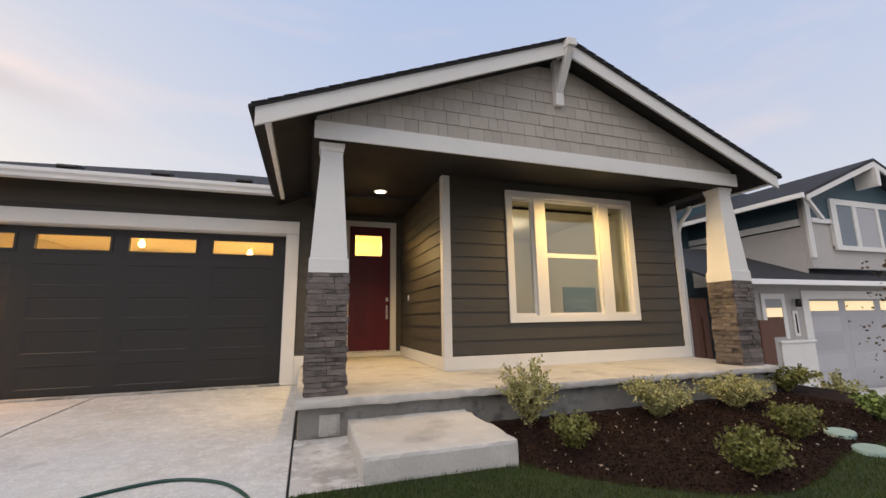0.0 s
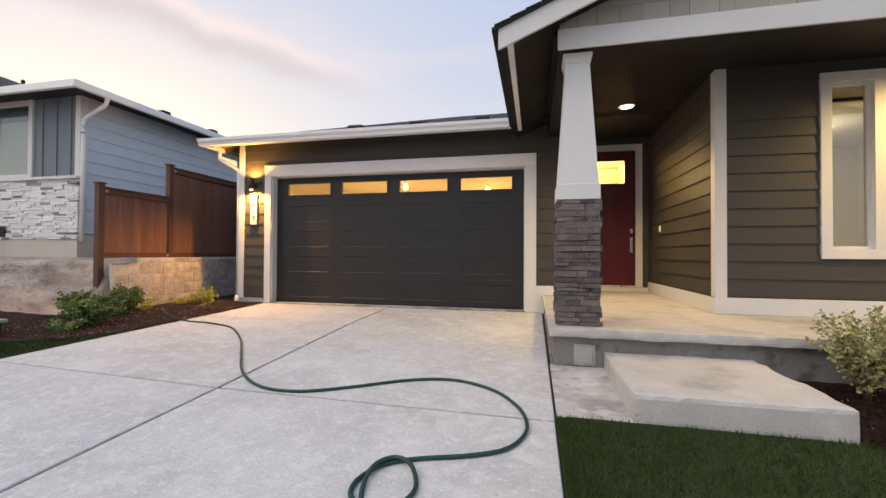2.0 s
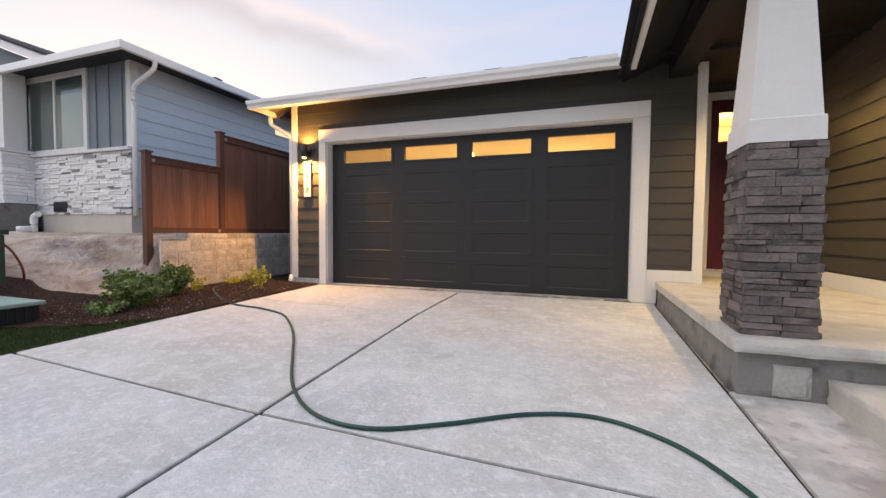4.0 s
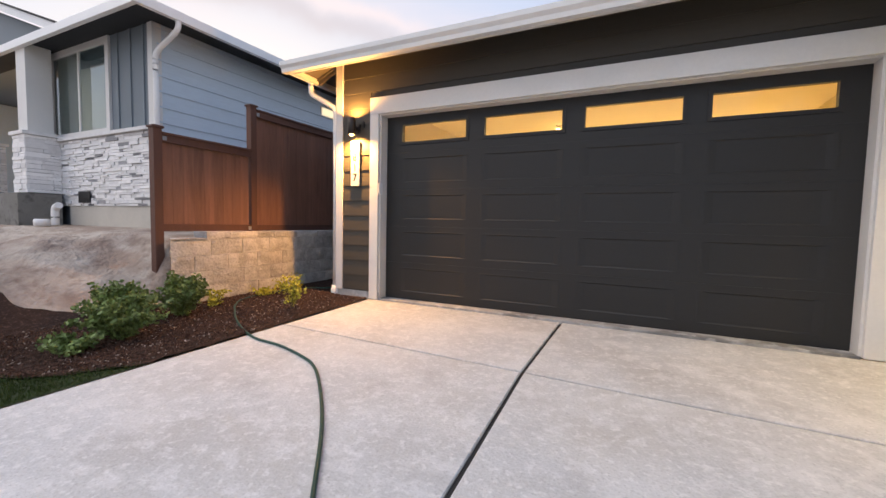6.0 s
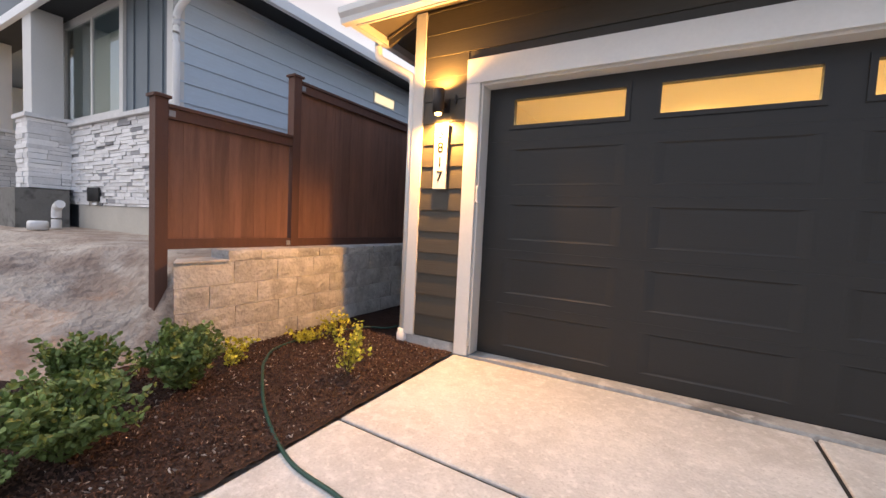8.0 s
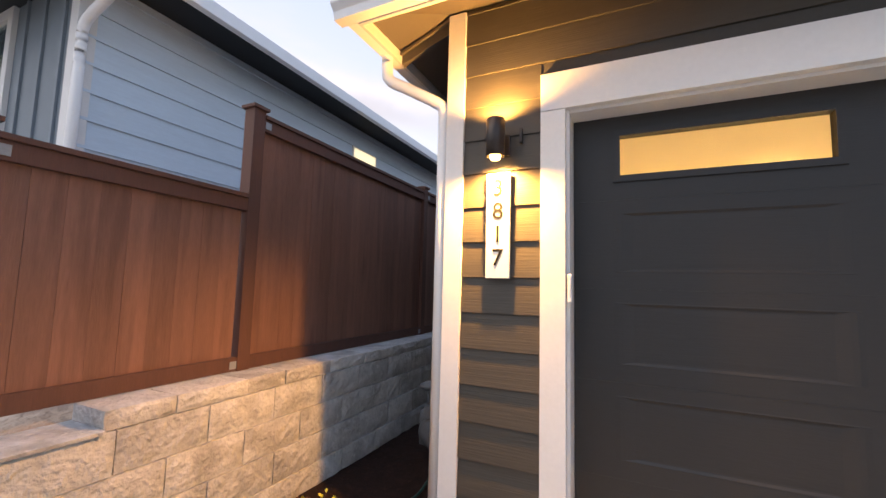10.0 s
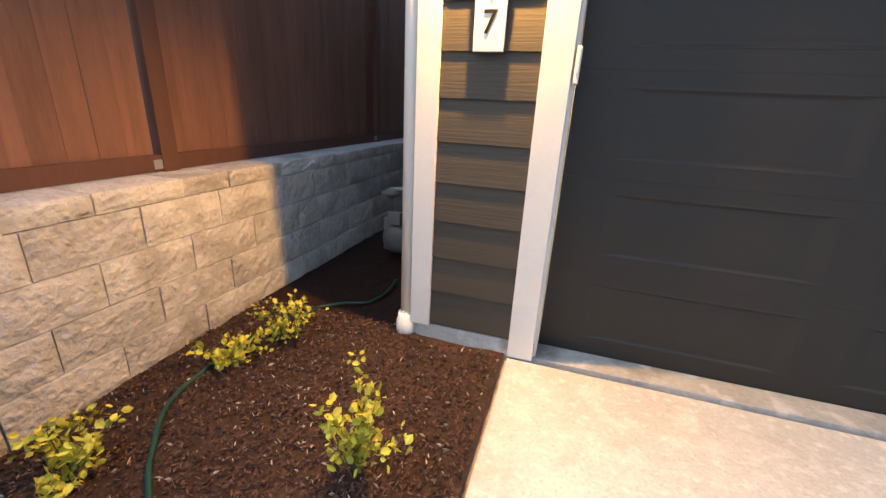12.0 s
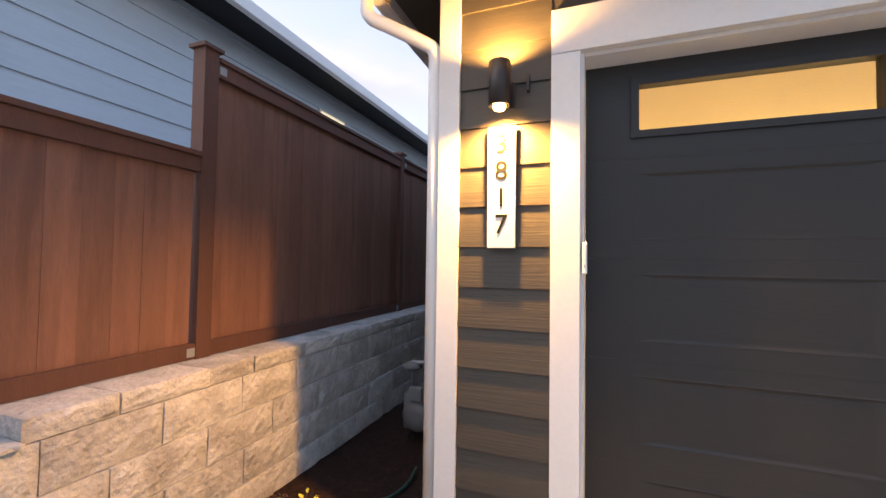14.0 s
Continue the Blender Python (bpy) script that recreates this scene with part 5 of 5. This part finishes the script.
part("upper_wall", prism([(-12.6, 4.3), (-12.6, rake_z(-12.6) - 0.3), (-26, rake_z(-26) - 0.3), (-26, 4.3)], 9.2, 9.35), M_SLATE, wing)
part("upper_soffit", prism([(-12.2, rake_z(-12.2) - 0.20), (-12.2, rake_z(-12.2) - 0.17), (-26, rake_z(-26) - 0.17), (-26, rake_z(-26) - 0.20)], 8.86, 9.199), M_SHADESOFFIT, wing)
part("upper_rake_board", prism([(-12.2, rake_z(-12.2) - 0.22), (-12.2, rake_z(-12.2)), (-26, rake_z(-26)), (-26, rake_z(-26) - 0.22)], 8.80, 8.85), M_GUTTER, wing)
part("upper_roof", prism([(-12.2, rake_z(-12.2) + 0.004), (-12.2, rake_z(-12.2) + 0.07), (-26, rake_z(-26) + 0.07), (-26, rake_z(-26) + 0.004)], 8.76, 15.0), M_ROOF, wing)
for vx in (-13.6, -15.0):
    part("vent_pipe", lathe([(0.05, -0.1), (0.05, 0.35), (0.04, 0.36)], 10), M_BLACK, wing, "", pose(vx, 9.6, rake_z(vx) + 0.05))
pv = thing("drain_pipe_stub", pose(-11.30, NY - 0.5, ground_z(-11.30, NY - 0.5) - 0.02), "white plastic drain stub standing in bare soil", "pipe")
part("riser", tube(spline([(0, 0, 0.0), (0, 0, 0.2), (0.02, 0, 0.3), (0.15, 0, 0.36)]), 0.06, 10), M_WHITEPVC, pv)
pv2 = thing("drain_pipe_stub", pose(-11.1, NY - 0.75, ground_z(-11.1, NY - 0.75) - 0.02), "white plastic drain cap standing in bare soil", "pipe")
part("cap", lathe([(0.11, 0.0), (0.11, 0.10), (0.09, 0.12)], 14), M_WHITEPVC, pv2)

# ---- house beyond the porch ----
QY, QZ = 8.0, -1.12
qb = thing("house", None, "two-storey teal and beige house with a grey garage door", "house")
qw = part("wall", pierced(11.2, 20.5, QZ, 1.85, [(13.38, 18.5, QZ - 1, 1.40)], QY, QY + 0.15), M_GREIGE, qb)
part("wall", boxes((9.6, 9.75, QY + 1.0, 20, QZ, 1.9), (9.75, 20.5, 12, 12.15, QZ, 6.0)), M_TEAL, qb)
part("front_window", boxes((11.50, 11.64, QY - 0.04, QY - 0.002, 0.34, 1.54), (12.27, 12.41, QY - 0.04, QY - 0.002, 0.34, 1.54), (11.64, 12.27, QY - 0.04, QY - 0.002, 1.40, 1.54)), M_TRIM, qb)
part("lit_pane", boxes((11.64, 12.27, QY - 0.02, QY - 0.012, 0.92, 1.16)), glowing("lit_front_pane", (1.0, 0.66, 0.14), 0.55), qb)
part("dark_pane", boxes((11.64, 12.27, QY - 0.02, QY - 0.012, 1.162, 1.398)), M_GREYMETER, qb)
part("dark_pane", boxes((11.64, 12.27, QY - 0.02, QY - 0.012, 0.40, 0.918)), M_POST, qb)
part("base_panel", boxes((12.02, 13.36, QY - 0.04, QY - 0.001, QZ - 0.1, 0.23), bevel=0.01), M_TRIM, qb)
part("base_ledge", boxes((11.98, 13.38, QY - 0.08, QY - 0.0, 0.234, 0.30), bevel=0.01), M_WSTONE, qb)
gd = part("garage_door", boxes((13.38, 18.5, QY + 0.10, QY + 0.14, QZ - 0.1, 1.40)), M_LTGREY, qb)
for i in range(3):
    a, b = 13.50 + i * 1.68, 14.84 + i * 1.68
    part("window_pane", boxes((a, b, QY + 0.092, QY + 0.099, 1.07, 1.335)), glowing("lit_far_pane", (1.0, 0.66, 0.13), 0.62), gd)
    for k in range(4):
        part("raised_panel", boxes((a, b, QY + 0.094, QY + 0.10, QZ + 0.02 + k * 0.53, QZ + 0.44 + k * 0.53), bevel=0.005), M_LTGREY, gd)
part("door_casing", boxes((13.10, 13.38, QY - 0.04, QY + 0.0, 0.31, 1.40), (13.10, 18.8, QY - 0.04, QY + 0.0, 1.403, 1.63), bevel=0.004), M_TRIM, qb)
part("wall_lamp", lathe([(0.07, 0), (0.07, 0.20), (0.03, 0.22)], 12), M_BLACK, qb, "", pose(12.80, QY - 0.12, 1.18))
part("number_plate", boxes((12.66, 12.86, QY - 0.03, QY - 0.003, 0.40, 1.08)), M_TRIM, qb)
part("number_bar", boxes((12.73, 12.79, QY - 0.034, QY - 0.031, 0.48, 1.00)), M_DIGIT, qb)
part("eave_gutter", boxes((9.4, 20.6, QY - 0.60, QY - 0.50, 1.74, 1.87), bevel=0.01), M_GUTTER, qb)
part("lower_roof", prism([(QY - 0.52, 1.85), (QY + 3.0, 3.30), (QY + 3.0, 3.24), (QY - 0.52, 1.79)], 9.45, 20.6, "x"), M_ROOF, qb)
uw = part("upper_wall", prism([(14.05, 2.3), (19.5, 2.3), (19.5, 4.4), (16.9, 5.45), (14.05, 4.35)], QY + 0.10, QY + 0.25), M_GREIGE, qb)
part("upper_gable", prism([(14.06, 3.80), (19.5, 3.80), (19.5, 4.45), (16.9, 5.5), (14.06, 4.36)], QY + 0.05, QY + 0.099), M_TEAL, qb)
part("upper_band", boxes((14.21, 15.09, QY + 0.02, QY + 0.049, 3.66, 3.80)), M_TRIM, qb)
part("upper_corner_board", boxes((14.00, 14.20, QY + 0.03, QY + 0.10, 2.60, 4.50)), M_TRIM, qb)
qwin = part("upper_window", boxes((15.10, 18.7, QY - 0.02, QY + 0.048, 4.27, 4.45), (15.10, 18.7, QY - 0.02, QY + 0.048, 2.86, 3.00), (15.10, 15.36, QY - 0.018, QY + 0.09, 3.00, 4.27), (16.12, 16.32, QY - 0.018, QY + 0.09, 3.00, 4.27), (17.3, 17.45, QY - 0.018, QY + 0.09, 3.00, 4.27)), M_TRIM, qb)
part("pane", boxes((15.36, 16.12, QY + 0.01, QY + 0.02, 3.00, 4.27)), M_SLATE, qwin)
part("pane", boxes((16.32, 17.3, QY + 0.01, QY + 0.02, 3.00, 4.27)), M_LTGREY, qwin)
part("pane", boxes((17.45, 18.6, QY + 0.01, QY + 0.02, 3.00, 4.27)), M_SLATE, qwin)
us = part("upper_side_wall", boxes((14.02, 14.10, QY + 0.25, 16, 2.0, 3.55)), M_GREIGE, qb)
part("upper_side_teal", boxes((14.01, 14.09, QY + 0.25, 16, 3.80, 4.55)), M_TEAL, qb)
part("upper_side_band", boxes((14.00, 14.09, QY + 0.25, 16, 3.60, 3.799)), M_TRIM, qb)
part("rake_board", prism([(13.3, 4.14), (16.75, 5.48), (16.75, 5.66), (13.3, 4.32)], QY - 0.45, QY - 0.40), M_TRIM, qb)
part("rake_board", prism([(16.75, 5.48), (20.2, 4.14), (20.2, 4.32), (16.75, 5.66)], QY - 0.45, QY - 0.40), M_TRIM, qb)
part("upper_roof", prism([(13.2, 4.25), (16.75, 5.66), (20.3, 4.25), (20.3, 4.33), (16.75, 5.75), (13.2, 4.33)], QY - 0.46, 16), M_ROOF, qb)
part("side_gutter", boxes((13.10, 13.20, QY - 0.46, 16, 4.20, 4.34), bevel=0.01), M_GUTTER, qb)
part("brace", prism([(13.95, 3.65), (14.08, 3.65), (13.55, 4.22), (13.42, 4.22)], QY - 0.38, QY - 0.30), M_TRIM, qb)
part("gable_bracket", prism([(16.65, 4.85), (16.80, 4.85), (16.85, 5.45), (16.65, 5.45)], QY - 0.5, QY + 0.05), M_TRIM, qb)
far_fence = thing("fence", None, "dark red-brown fence between the houses", "fence")
for i in range(14):
    part("board", boxes((8.4 + i * 0.14, 8.535 + i * 0.14, 8.6, 8.62, QZ - 0.1, 1.45)), M_POST, far_fence)
part("post", boxes((10.1, 10.25, 8.55, 8.68, QZ - 0.1, 0.95), bevel=0.005), M_POST, far_fence)
part("post", boxes((10.95, 11.40, QY - 0.3, QY - 0.17, QZ - 0.1, 0.85), bevel=0.005), M_POST, far_fence)
solid("road", sheet(steps_of(11.2, 30, 1.0), lambda x: -9, lambda x: QY, 10, 0.02), M_CONC, None, "concrete driveway of the lower house", "driveway")


# ---- plants ----
def shrub(x, y, height, spread, mat, stems, leaves, leaf, seed, label, name="shrub", droop=0.25, upright=0.6, z=None, bare=0.15):
    r = random.Random(seed)
    base = ground_z(x, y) if z is None else z
    s = thing(name, pose(x, y, base), label, "shrub", "garden shrubs")
    tw = bmesh.new()
    verts, faces = [], []
    paths = []
    for i in range(stems):
        a = r.uniform(0, 2 * math.pi)
        reach, top = spread * r.uniform(0.25, 1.0), height * r.uniform(0.55, 1.0)
        pts = []
        for k in range(6):
            t = k / 5
            q = t ** (1.0 + 0.5 * upright)
            pts.append(Vector((math.cos(a + 0.5 * t) * reach * q, math.sin(a + 0.5 * t) * reach * q, top * t * (1 - droop * t * (reach / spread)) - 0.02 * (1 - t)))
                       + Vector((r.uniform(-.015, .015), r.uniform(-.015, .015), 0)))
        paths.append(pts)
        ring0 = None
        for k, p in enumerate(pts):
            w = 0.0045 * (1 - 0.75 * k / 5)
            ring = [tw.verts.new(p + Vector((w * math.cos(g), w * math.sin(g), 0))) for g in (0, 2.1, 4.2)]
            if ring0:
                for j in range(3):
                    tw.faces.new((ring0[j], ring0[(j + 1) % 3], ring[(j + 1) % 3], ring[j]))
            ring0 = ring
    for i in range(leaves):
        pts = paths[r.randrange(stems)]
        t = (bare + (1 - bare) * r.random() ** 0.7) * 4.999
        k = int(t)
        p = pts[k].lerp(pts[k + 1], t - k) + Vector((r.gauss(0, 0.02), r.gauss(0, 0.02), r.gauss(0, 0.012)))
        d = Vector((r.gauss(0, 1), r.gauss(0, 1), r.gauss(0.5, 0.7))).normalized()
        side = d.cross(Vector((r.gauss(0, 1), r.gauss(0, 1), r.gauss(0, 1)))).normalized()
        up = side.cross(d)
        ln = leaf * r.uniform(0.6, 1.3)
        w = ln * 0.34
        b = len(verts)
        lift = up * ln * 0.06
        verts += [p] + [p + d * ln * f + side * w * g + lift for f, g in ((0.28, 0.85), (0.65, 0.95))] + [p + d * ln] + [p + d * ln * f - side * w * g + lift for f, g in ((0.65, 0.95), (0.28, 0.85))] + [p + d * ln * 0.5 - up * ln * 0.05]
        faces += [(b + i, b + (i + 1) % 6, b + 6) for i in range(6)]
    part("branchwork", tw, M_TWIG, s)
    me = bpy.data.meshes.new("leaves")
    me.from_pydata([tuple(v) for v in verts], [], faces)
    tagged(part("leaves", me, mat, s), kind="stuff")
    return s


PALE = "pale sage-green shrub with fine leaves in dark mulch"
YELL = "yellow-green leafy shrub growing from the bark mulch"
shrub(2.30, 4.16, 0.80, 0.38, M_PLEAF, 46, 3000, 0.031, 1, "tall loose pale green shrub by the porch step", droop=0.25)
shrub(2.34, 3.50, 0.36, 0.25, M_OLEAF, 34, 1700, 0.030, 2, "low mid-green shrub in dark mulch")
shrub(3.82, 4.04, 0.48, 0.40, M_PLEAF, 80, 5200, 0.027, 3, PALE)
shrub(4.98, 4.04, 0.44, 0.42, M_PLEAF, 80, 5200, 0.027, 4, PALE)
shrub(4.40, 3.06, 0.36, 0.23, M_OLEAF, 56, 3200, 0.028, 5, "rounded olive-green shrub in dark mulch")
shrub(3.20, 2.60, 0.36, 0.25, M_OLEAF, 60, 3800, 0.028, 6, "rounded olive-green shrub in dark mulch")
shrub(5.85, 3.1, 0.34, 0.36, M_LEAF, 34, 1400, 0.042, 7, "low mid-green shrub in dark mulch")
shrub(6.6, 4.5, 0.42, 0.38, M_OLEAF, 34, 1400, 0.042, 8, "rounded olive-green shrub in dark mulch")
shrub(8.4, 4.9, 0.60, 0.5, M_PLEAF, 30, 900, 0.05, 9, "sparse pale shrub by the lower driveway")
shrub(9.6, 5.2, 0.8, 0.45, M_TWIG, 26, 520, 0.05, 10, "thin half-bare shrub by the lower driveway")
shrub(-6.08, 5.02, 0.52, 0.36, M_LEAF, 60, 4200, 0.040, 11, "fine-leaved green shrub beside the driveway", droop=0.35)
shrub(-6.78, 5.30, 0.50, 0.30, M_LEAF, 40, 2600, 0.040, 12, "fine-leaved green shrub beside the driveway", droop=0.35)
shrub(-6.42, 5.76, 0.56, 0.32, M_LEAF, 50, 3400, 0.040, 13, "fine-leaved green shrub beside the driveway", droop=0.3)
shrub(-6.02, 4.62, 0.20, 0.26, M_LEAF, 26, 900, 0.038, 18, "low green shrub beside the driveway")
shrub(-6.60, 6.24, 0.30, 0.20, M_LITLEAF, 14, 300, 0.034, 14, YELL)
shrub(-5.69, 6.62, 0.45, 0.22, M_LITLEAF, 13, 330, 0.034, 15, "sparse yellow-green shrub with tall thin shoots", droop=0.05, bare=0.2)
shrub(-6.46, 7.26, 0.32, 0.20, M_LITLEAF, 12, 260, 0.033, 16, "sparse yellow-green shrub by the block wall", bare=0.2)
shrub(-6.64, 7.0, 0.16, 0.20, M_LITLEAF, 12, 220, 0.038, 17, "low yellow-green shrub by the block wall")
tree = thing("young_tree", pose(11.2, 5.0, ground_z(11.2, 5.0)), "thin young tree with few dark leaves", "tree")
part("trunk", tube(spline([(0, 0, 0), (0.03, 0, 1.0), (0.0, 0.05, 2.0), (0.1, 0.05, 3.0)]), [0.03 - 0.0009 * i for i in range(25)], 6), M_TWIG, tree)
trng = random.Random(9)
bm = bmesh.new()
for i in range(500):
    c = Vector((trng.gauss(0, 0.35), trng.gauss(0, 0.35), trng.uniform(0.9, 3.3)))
    d = Vector((trng.gauss(0, 1), trng.gauss(0, 1), trng.gauss(0, 1))).normalized() * 0.07
    s = d.cross(Vector((trng.gauss(0, 1), trng.gauss(0, 1), 1))).normalized() * 0.03
    bm.faces.new([bm.verts.new(c + v) for v in (Vector(), d * 0.5 + s, d, d * 0.5 - s)])
tagged(part("leaves", bm, M_TWIG, tree), kind="stuff")

# ---- garden hose ----
HOSE = [(-6.52, 7.62), (-6.66, 7.25), (-6.67, 6.92), (-6.62, 6.65), (-6.45, 6.44), (-6.29, 6.30), (-5.73, 5.91), (-5.17, 5.64), (-4.73, 5.57), (-4.36, 5.46), (-4.10, 5.33), (-3.76, 5.03), (-3.40, 4.65), (-3.02, 4.18), (-2.60, 3.68), (-2.22, 3.40), (-1.86, 3.36), (-1.51, 3.53), (-1.11, 3.79), (-0.75, 3.88), (-0.42, 3.73), (-0.22, 3.46), (-0.14, 3.20), (-0.15, 3.00), (-0.24, 2.82), (-0.41, 2.71), (-0.69, 2.61), (-0.84, 2.52), (-0.91, 2.38), (-0.90, 2.26), (-0.82, 2.19), (-0.72, 2.19), (-0.64, 2.27), (-0.63, 2.39), (-0.70, 2.52), (-0.80, 2.56), (-0.87, 2.46), (-0.86, 2.30), (-0.78, 2.14), (-0.60, 1.90), (-0.35, 1.55), (-0.2, 1.1)]
hp = [(x, y, ground_z(x, y) + (0.013 if x > -5.3 else 0.024) + (0.021 if i in (34, 35, 36) else 0)) for i, (x, y) in enumerate(HOSE)]
hose = solid("garden_hose", tube(spline(hp, 8), 0.0115, 10), M_HOSE, None, "dark green rubber garden hose lying in loops", "hose", "")
hose2 = solid("garden_hose", tube(spline([(-6.52, 7.62, 0.035), (-6.40, 7.74, 0.035), (-6.25, 7.82, 0.035), (-6.20, 8.0, 0.04), (-6.22, 8.2, 0.05)], 8), 0.009, 8), M_HOSE, None, "green garden hose end by the downspout", "hose", "")

# ---- meters, boxes, lids ----
gmtr = thing("gas_meter", pose(-6.42, 8.75, 0.0), "grey gas meter on risers in the side yard", "gas meter")
part("case", boxes((-0.13, 0.13, -0.11, 0.11, 0.10, 0.40), bevel=0.05), M_METERDARK, gmtr)
part("riser", tube([(-0.09, 0, 0.42), (-0.09, 0, 0.62), (0.25, 0, 0.64)], 0.02), M_GREYMETER, gmtr)
part("riser", tube([(0.09, 0, -0.02), (0.09, 0, 0.12)], 0.02), M_GREYMETER, gmtr)
part("diaphragm_cover", lathe([(0.125, -0.02), (0.125, 0.015), (0.10, 0.04), (0.05, 0.05)], 20), M_METERDARK, gmtr, "", pose(0, -0.10, 0.22, 90, 0, 0))
part("index_box", boxes((-0.055, 0.055, -0.155, -0.10, 0.35, 0.46), bevel=0.012), M_METERDARK, gmtr)
part("regulator", lathe([(0.03, 0), (0.085, 0.03), (0.085, 0.05), (0.03, 0.08)], 16), M_METERDARK, gmtr, "", pose(-0.09, 0, 0.55))
tf = thing("utility_cabinet", pose(-8.05, 4.05, ground_z(-8.05, 4.05) - 0.05), "dark green steel utility cabinet on the grass", "utility cabinet")
part("body", boxes((-0.55, 0.40, -0.4, 0.45, -0.08, 0.68), bevel=0.02), M_BOXGREEN, tf)
part("lid", boxes((-0.58, 0.43, -0.43, 0.48, 0.681, 0.745), bevel=0.015), M_BOXGREEN, tf)
part("hasp", boxes((-0.05, 0.05, -0.43, -0.40, 0.35, 0.5), bevel=0.006), M_BLACK, tf)
cab = solid("loose_cable", tube(spline([(-7.78, 4.72, 0.20), (-7.63, 4.66, 0.36), (-7.58, 4.58, 0.56), (-7.68, 4.50, 0.74), (-7.90, 4.40, 0.80), (-8.30, 4.30, 0.77)], 8), 0.014, 8), M_ORANGE, None, "rust-red cable looped over the cabinet", "cable", "")
vt = thing("utility_vault", pose(-6.86, 3.92, ground_z(-6.86, 3.92)), "low black ribbed vault with a pale green lid", "utility vault")
part("body", boxes((-0.62, 0.42, -0.28, 0.32, -0.06, 0.17), bevel=0.02), M_BLACKPL, vt)
for i in range(14):
    part("rib", boxes((-0.60 + i * 0.075, -0.58 + i * 0.075, -0.296, -0.281, -0.04, 0.15)), M_BLACKPL, vt)
for i in range(8):
    part("rib", boxes((0.421, 0.436, -0.26 + i * 0.075, -0.24 + i * 0.075, -0.04, 0.15)), M_BLACKPL, vt)
part("lid", boxes((-0.66, 0.46, -0.32, 0.36, 0.171, 0.215), bevel=0.02), M_LIDGREEN, vt)
for lx, ly, rz in ((4.89, 2.99, 20), (4.56, 2.61, 20)):
    ld = thing("valve_box_lid", pose(lx, ly, ground_z(lx, ly), 0, 0, rz), "pale green oval valve box lid set in the ground", "valve box", "valve box lids")
    bm = lathe([(0.115, -0.05), (0.115, 0.032), (0.105, 0.04)], 24)
    for v in bm.verts:
        v.co.x *= 1.35
    part("lid", bm, M_LIDGREEN, ld)

# ---- chips and blades ----
def chips(name, n, area, mat, size, seed, label):
    r = random.Random(seed)
    verts, faces = [], []
    while n:
        x, y = area(r)
        if x is None:
            continue
        n -= 1
        c = Vector((x, y, ground_z(x, y) + 0.018 + r.uniform(0, 0.014)))
        a, l, w = r.uniform(0, 6.3), size * r.uniform(0.4, 1.5), size * r.uniform(0.15, 0.35)
        d, s = Vector((math.cos(a), math.sin(a), r.uniform(-.5, .5))) * l, Vector((-math.sin(a), math.cos(a), r.uniform(-.5, .5))) * w
        b = len(verts)
        verts += [c - d, c + s * 0.8 + Vector((0, 0, .004)), c + d, c - s, c + Vector((0, 0, -0.012))]
        faces += [(b, b + 3, b + 1), (b + 3, b + 2, b + 1), (b, b + 4, b + 3), (b + 2, b + 3, b + 4), (b, b + 1, b + 4), (b + 1, b + 2, b + 4)]
    me = bpy.data.meshes.new(name)
    me.from_pydata([tuple(v) for v in verts], [], faces)
    tagged(part(name, me, mat), label, "mulch", "", "stuff")


def in_left(r):
    x, y = r.uniform(-6.93, DX0 - 0.02), r.uniform(4.2, 7.64)
    return (x, y) if y > left_edge(x) and (y < 7.55 or x < -5.86) else (None, None)


def in_right(r):
    x, y = r.uniform(1.75, 6.4), r.uniform(2.3, 4.35)
    return (x, y) if y > bed_edge(x) else (None, None)


chips("bark_chips", 17000, in_left, M_CHIPLIT, 0.0115, 41, "bark chips over the bed, coloured as lamplit")
chips("bark_chips", 11000, in_right, M_CHIP, 0.013, 42, "dark bark chips over the bed")
chips("pale_chips", 900, in_left, M_PALECHIP, 0.012, 43, "pale split chips in the mulch")
chips("pale_chips", 130, in_right, M_PALECHIP, 0.014, 44, "pale split chips in the mulch")


def blades(name, n, area, seed):
    r = np.random.RandomState(seed)
    verts, faces = [], []
    while n:
        x, y = area(r)
        if x is None:
            continue
        n -= 1
        z, a, h = ground_z(x, y), r.uniform(0, 6.28), r.uniform(0.018, 0.042)
        lx, ly, w = r.normal(0, 0.012), r.normal(0, 0.012), 0.0028
        b = len(verts)
        verts += [(x - w * math.cos(a), y - w * math.sin(a), z), (x + w * math.cos(a), y + w * math.sin(a), z), (x + lx, y + ly, z + h)]
        faces.append((b, b + 1, b + 2))
    me = bpy.data.meshes.new(name)
    me.from_pydata(verts, [], faces)
    tagged(part(name, me, M_BLADE), "short green grass blades", "grass", "", "stuff")


def lawn_right(r):
    x, y = 0.05 + 5.2 * r.rand() ** 1.3, 3.33 - 2.2 * r.rand()
    return (x, y) if y < bed_edge(x) + 0.02 else (None, None)


def lawn_left(r):
    x, y = r.uniform(-7.6, DX0), r.uniform(2.2, 5.0)
    return (x, y) if y < left_edge(x) + 0.03 else (None, None)


blades("grass_blades", 60000, lawn_right, 1)
blades("grass_blades", 26000, lawn_left, 2)
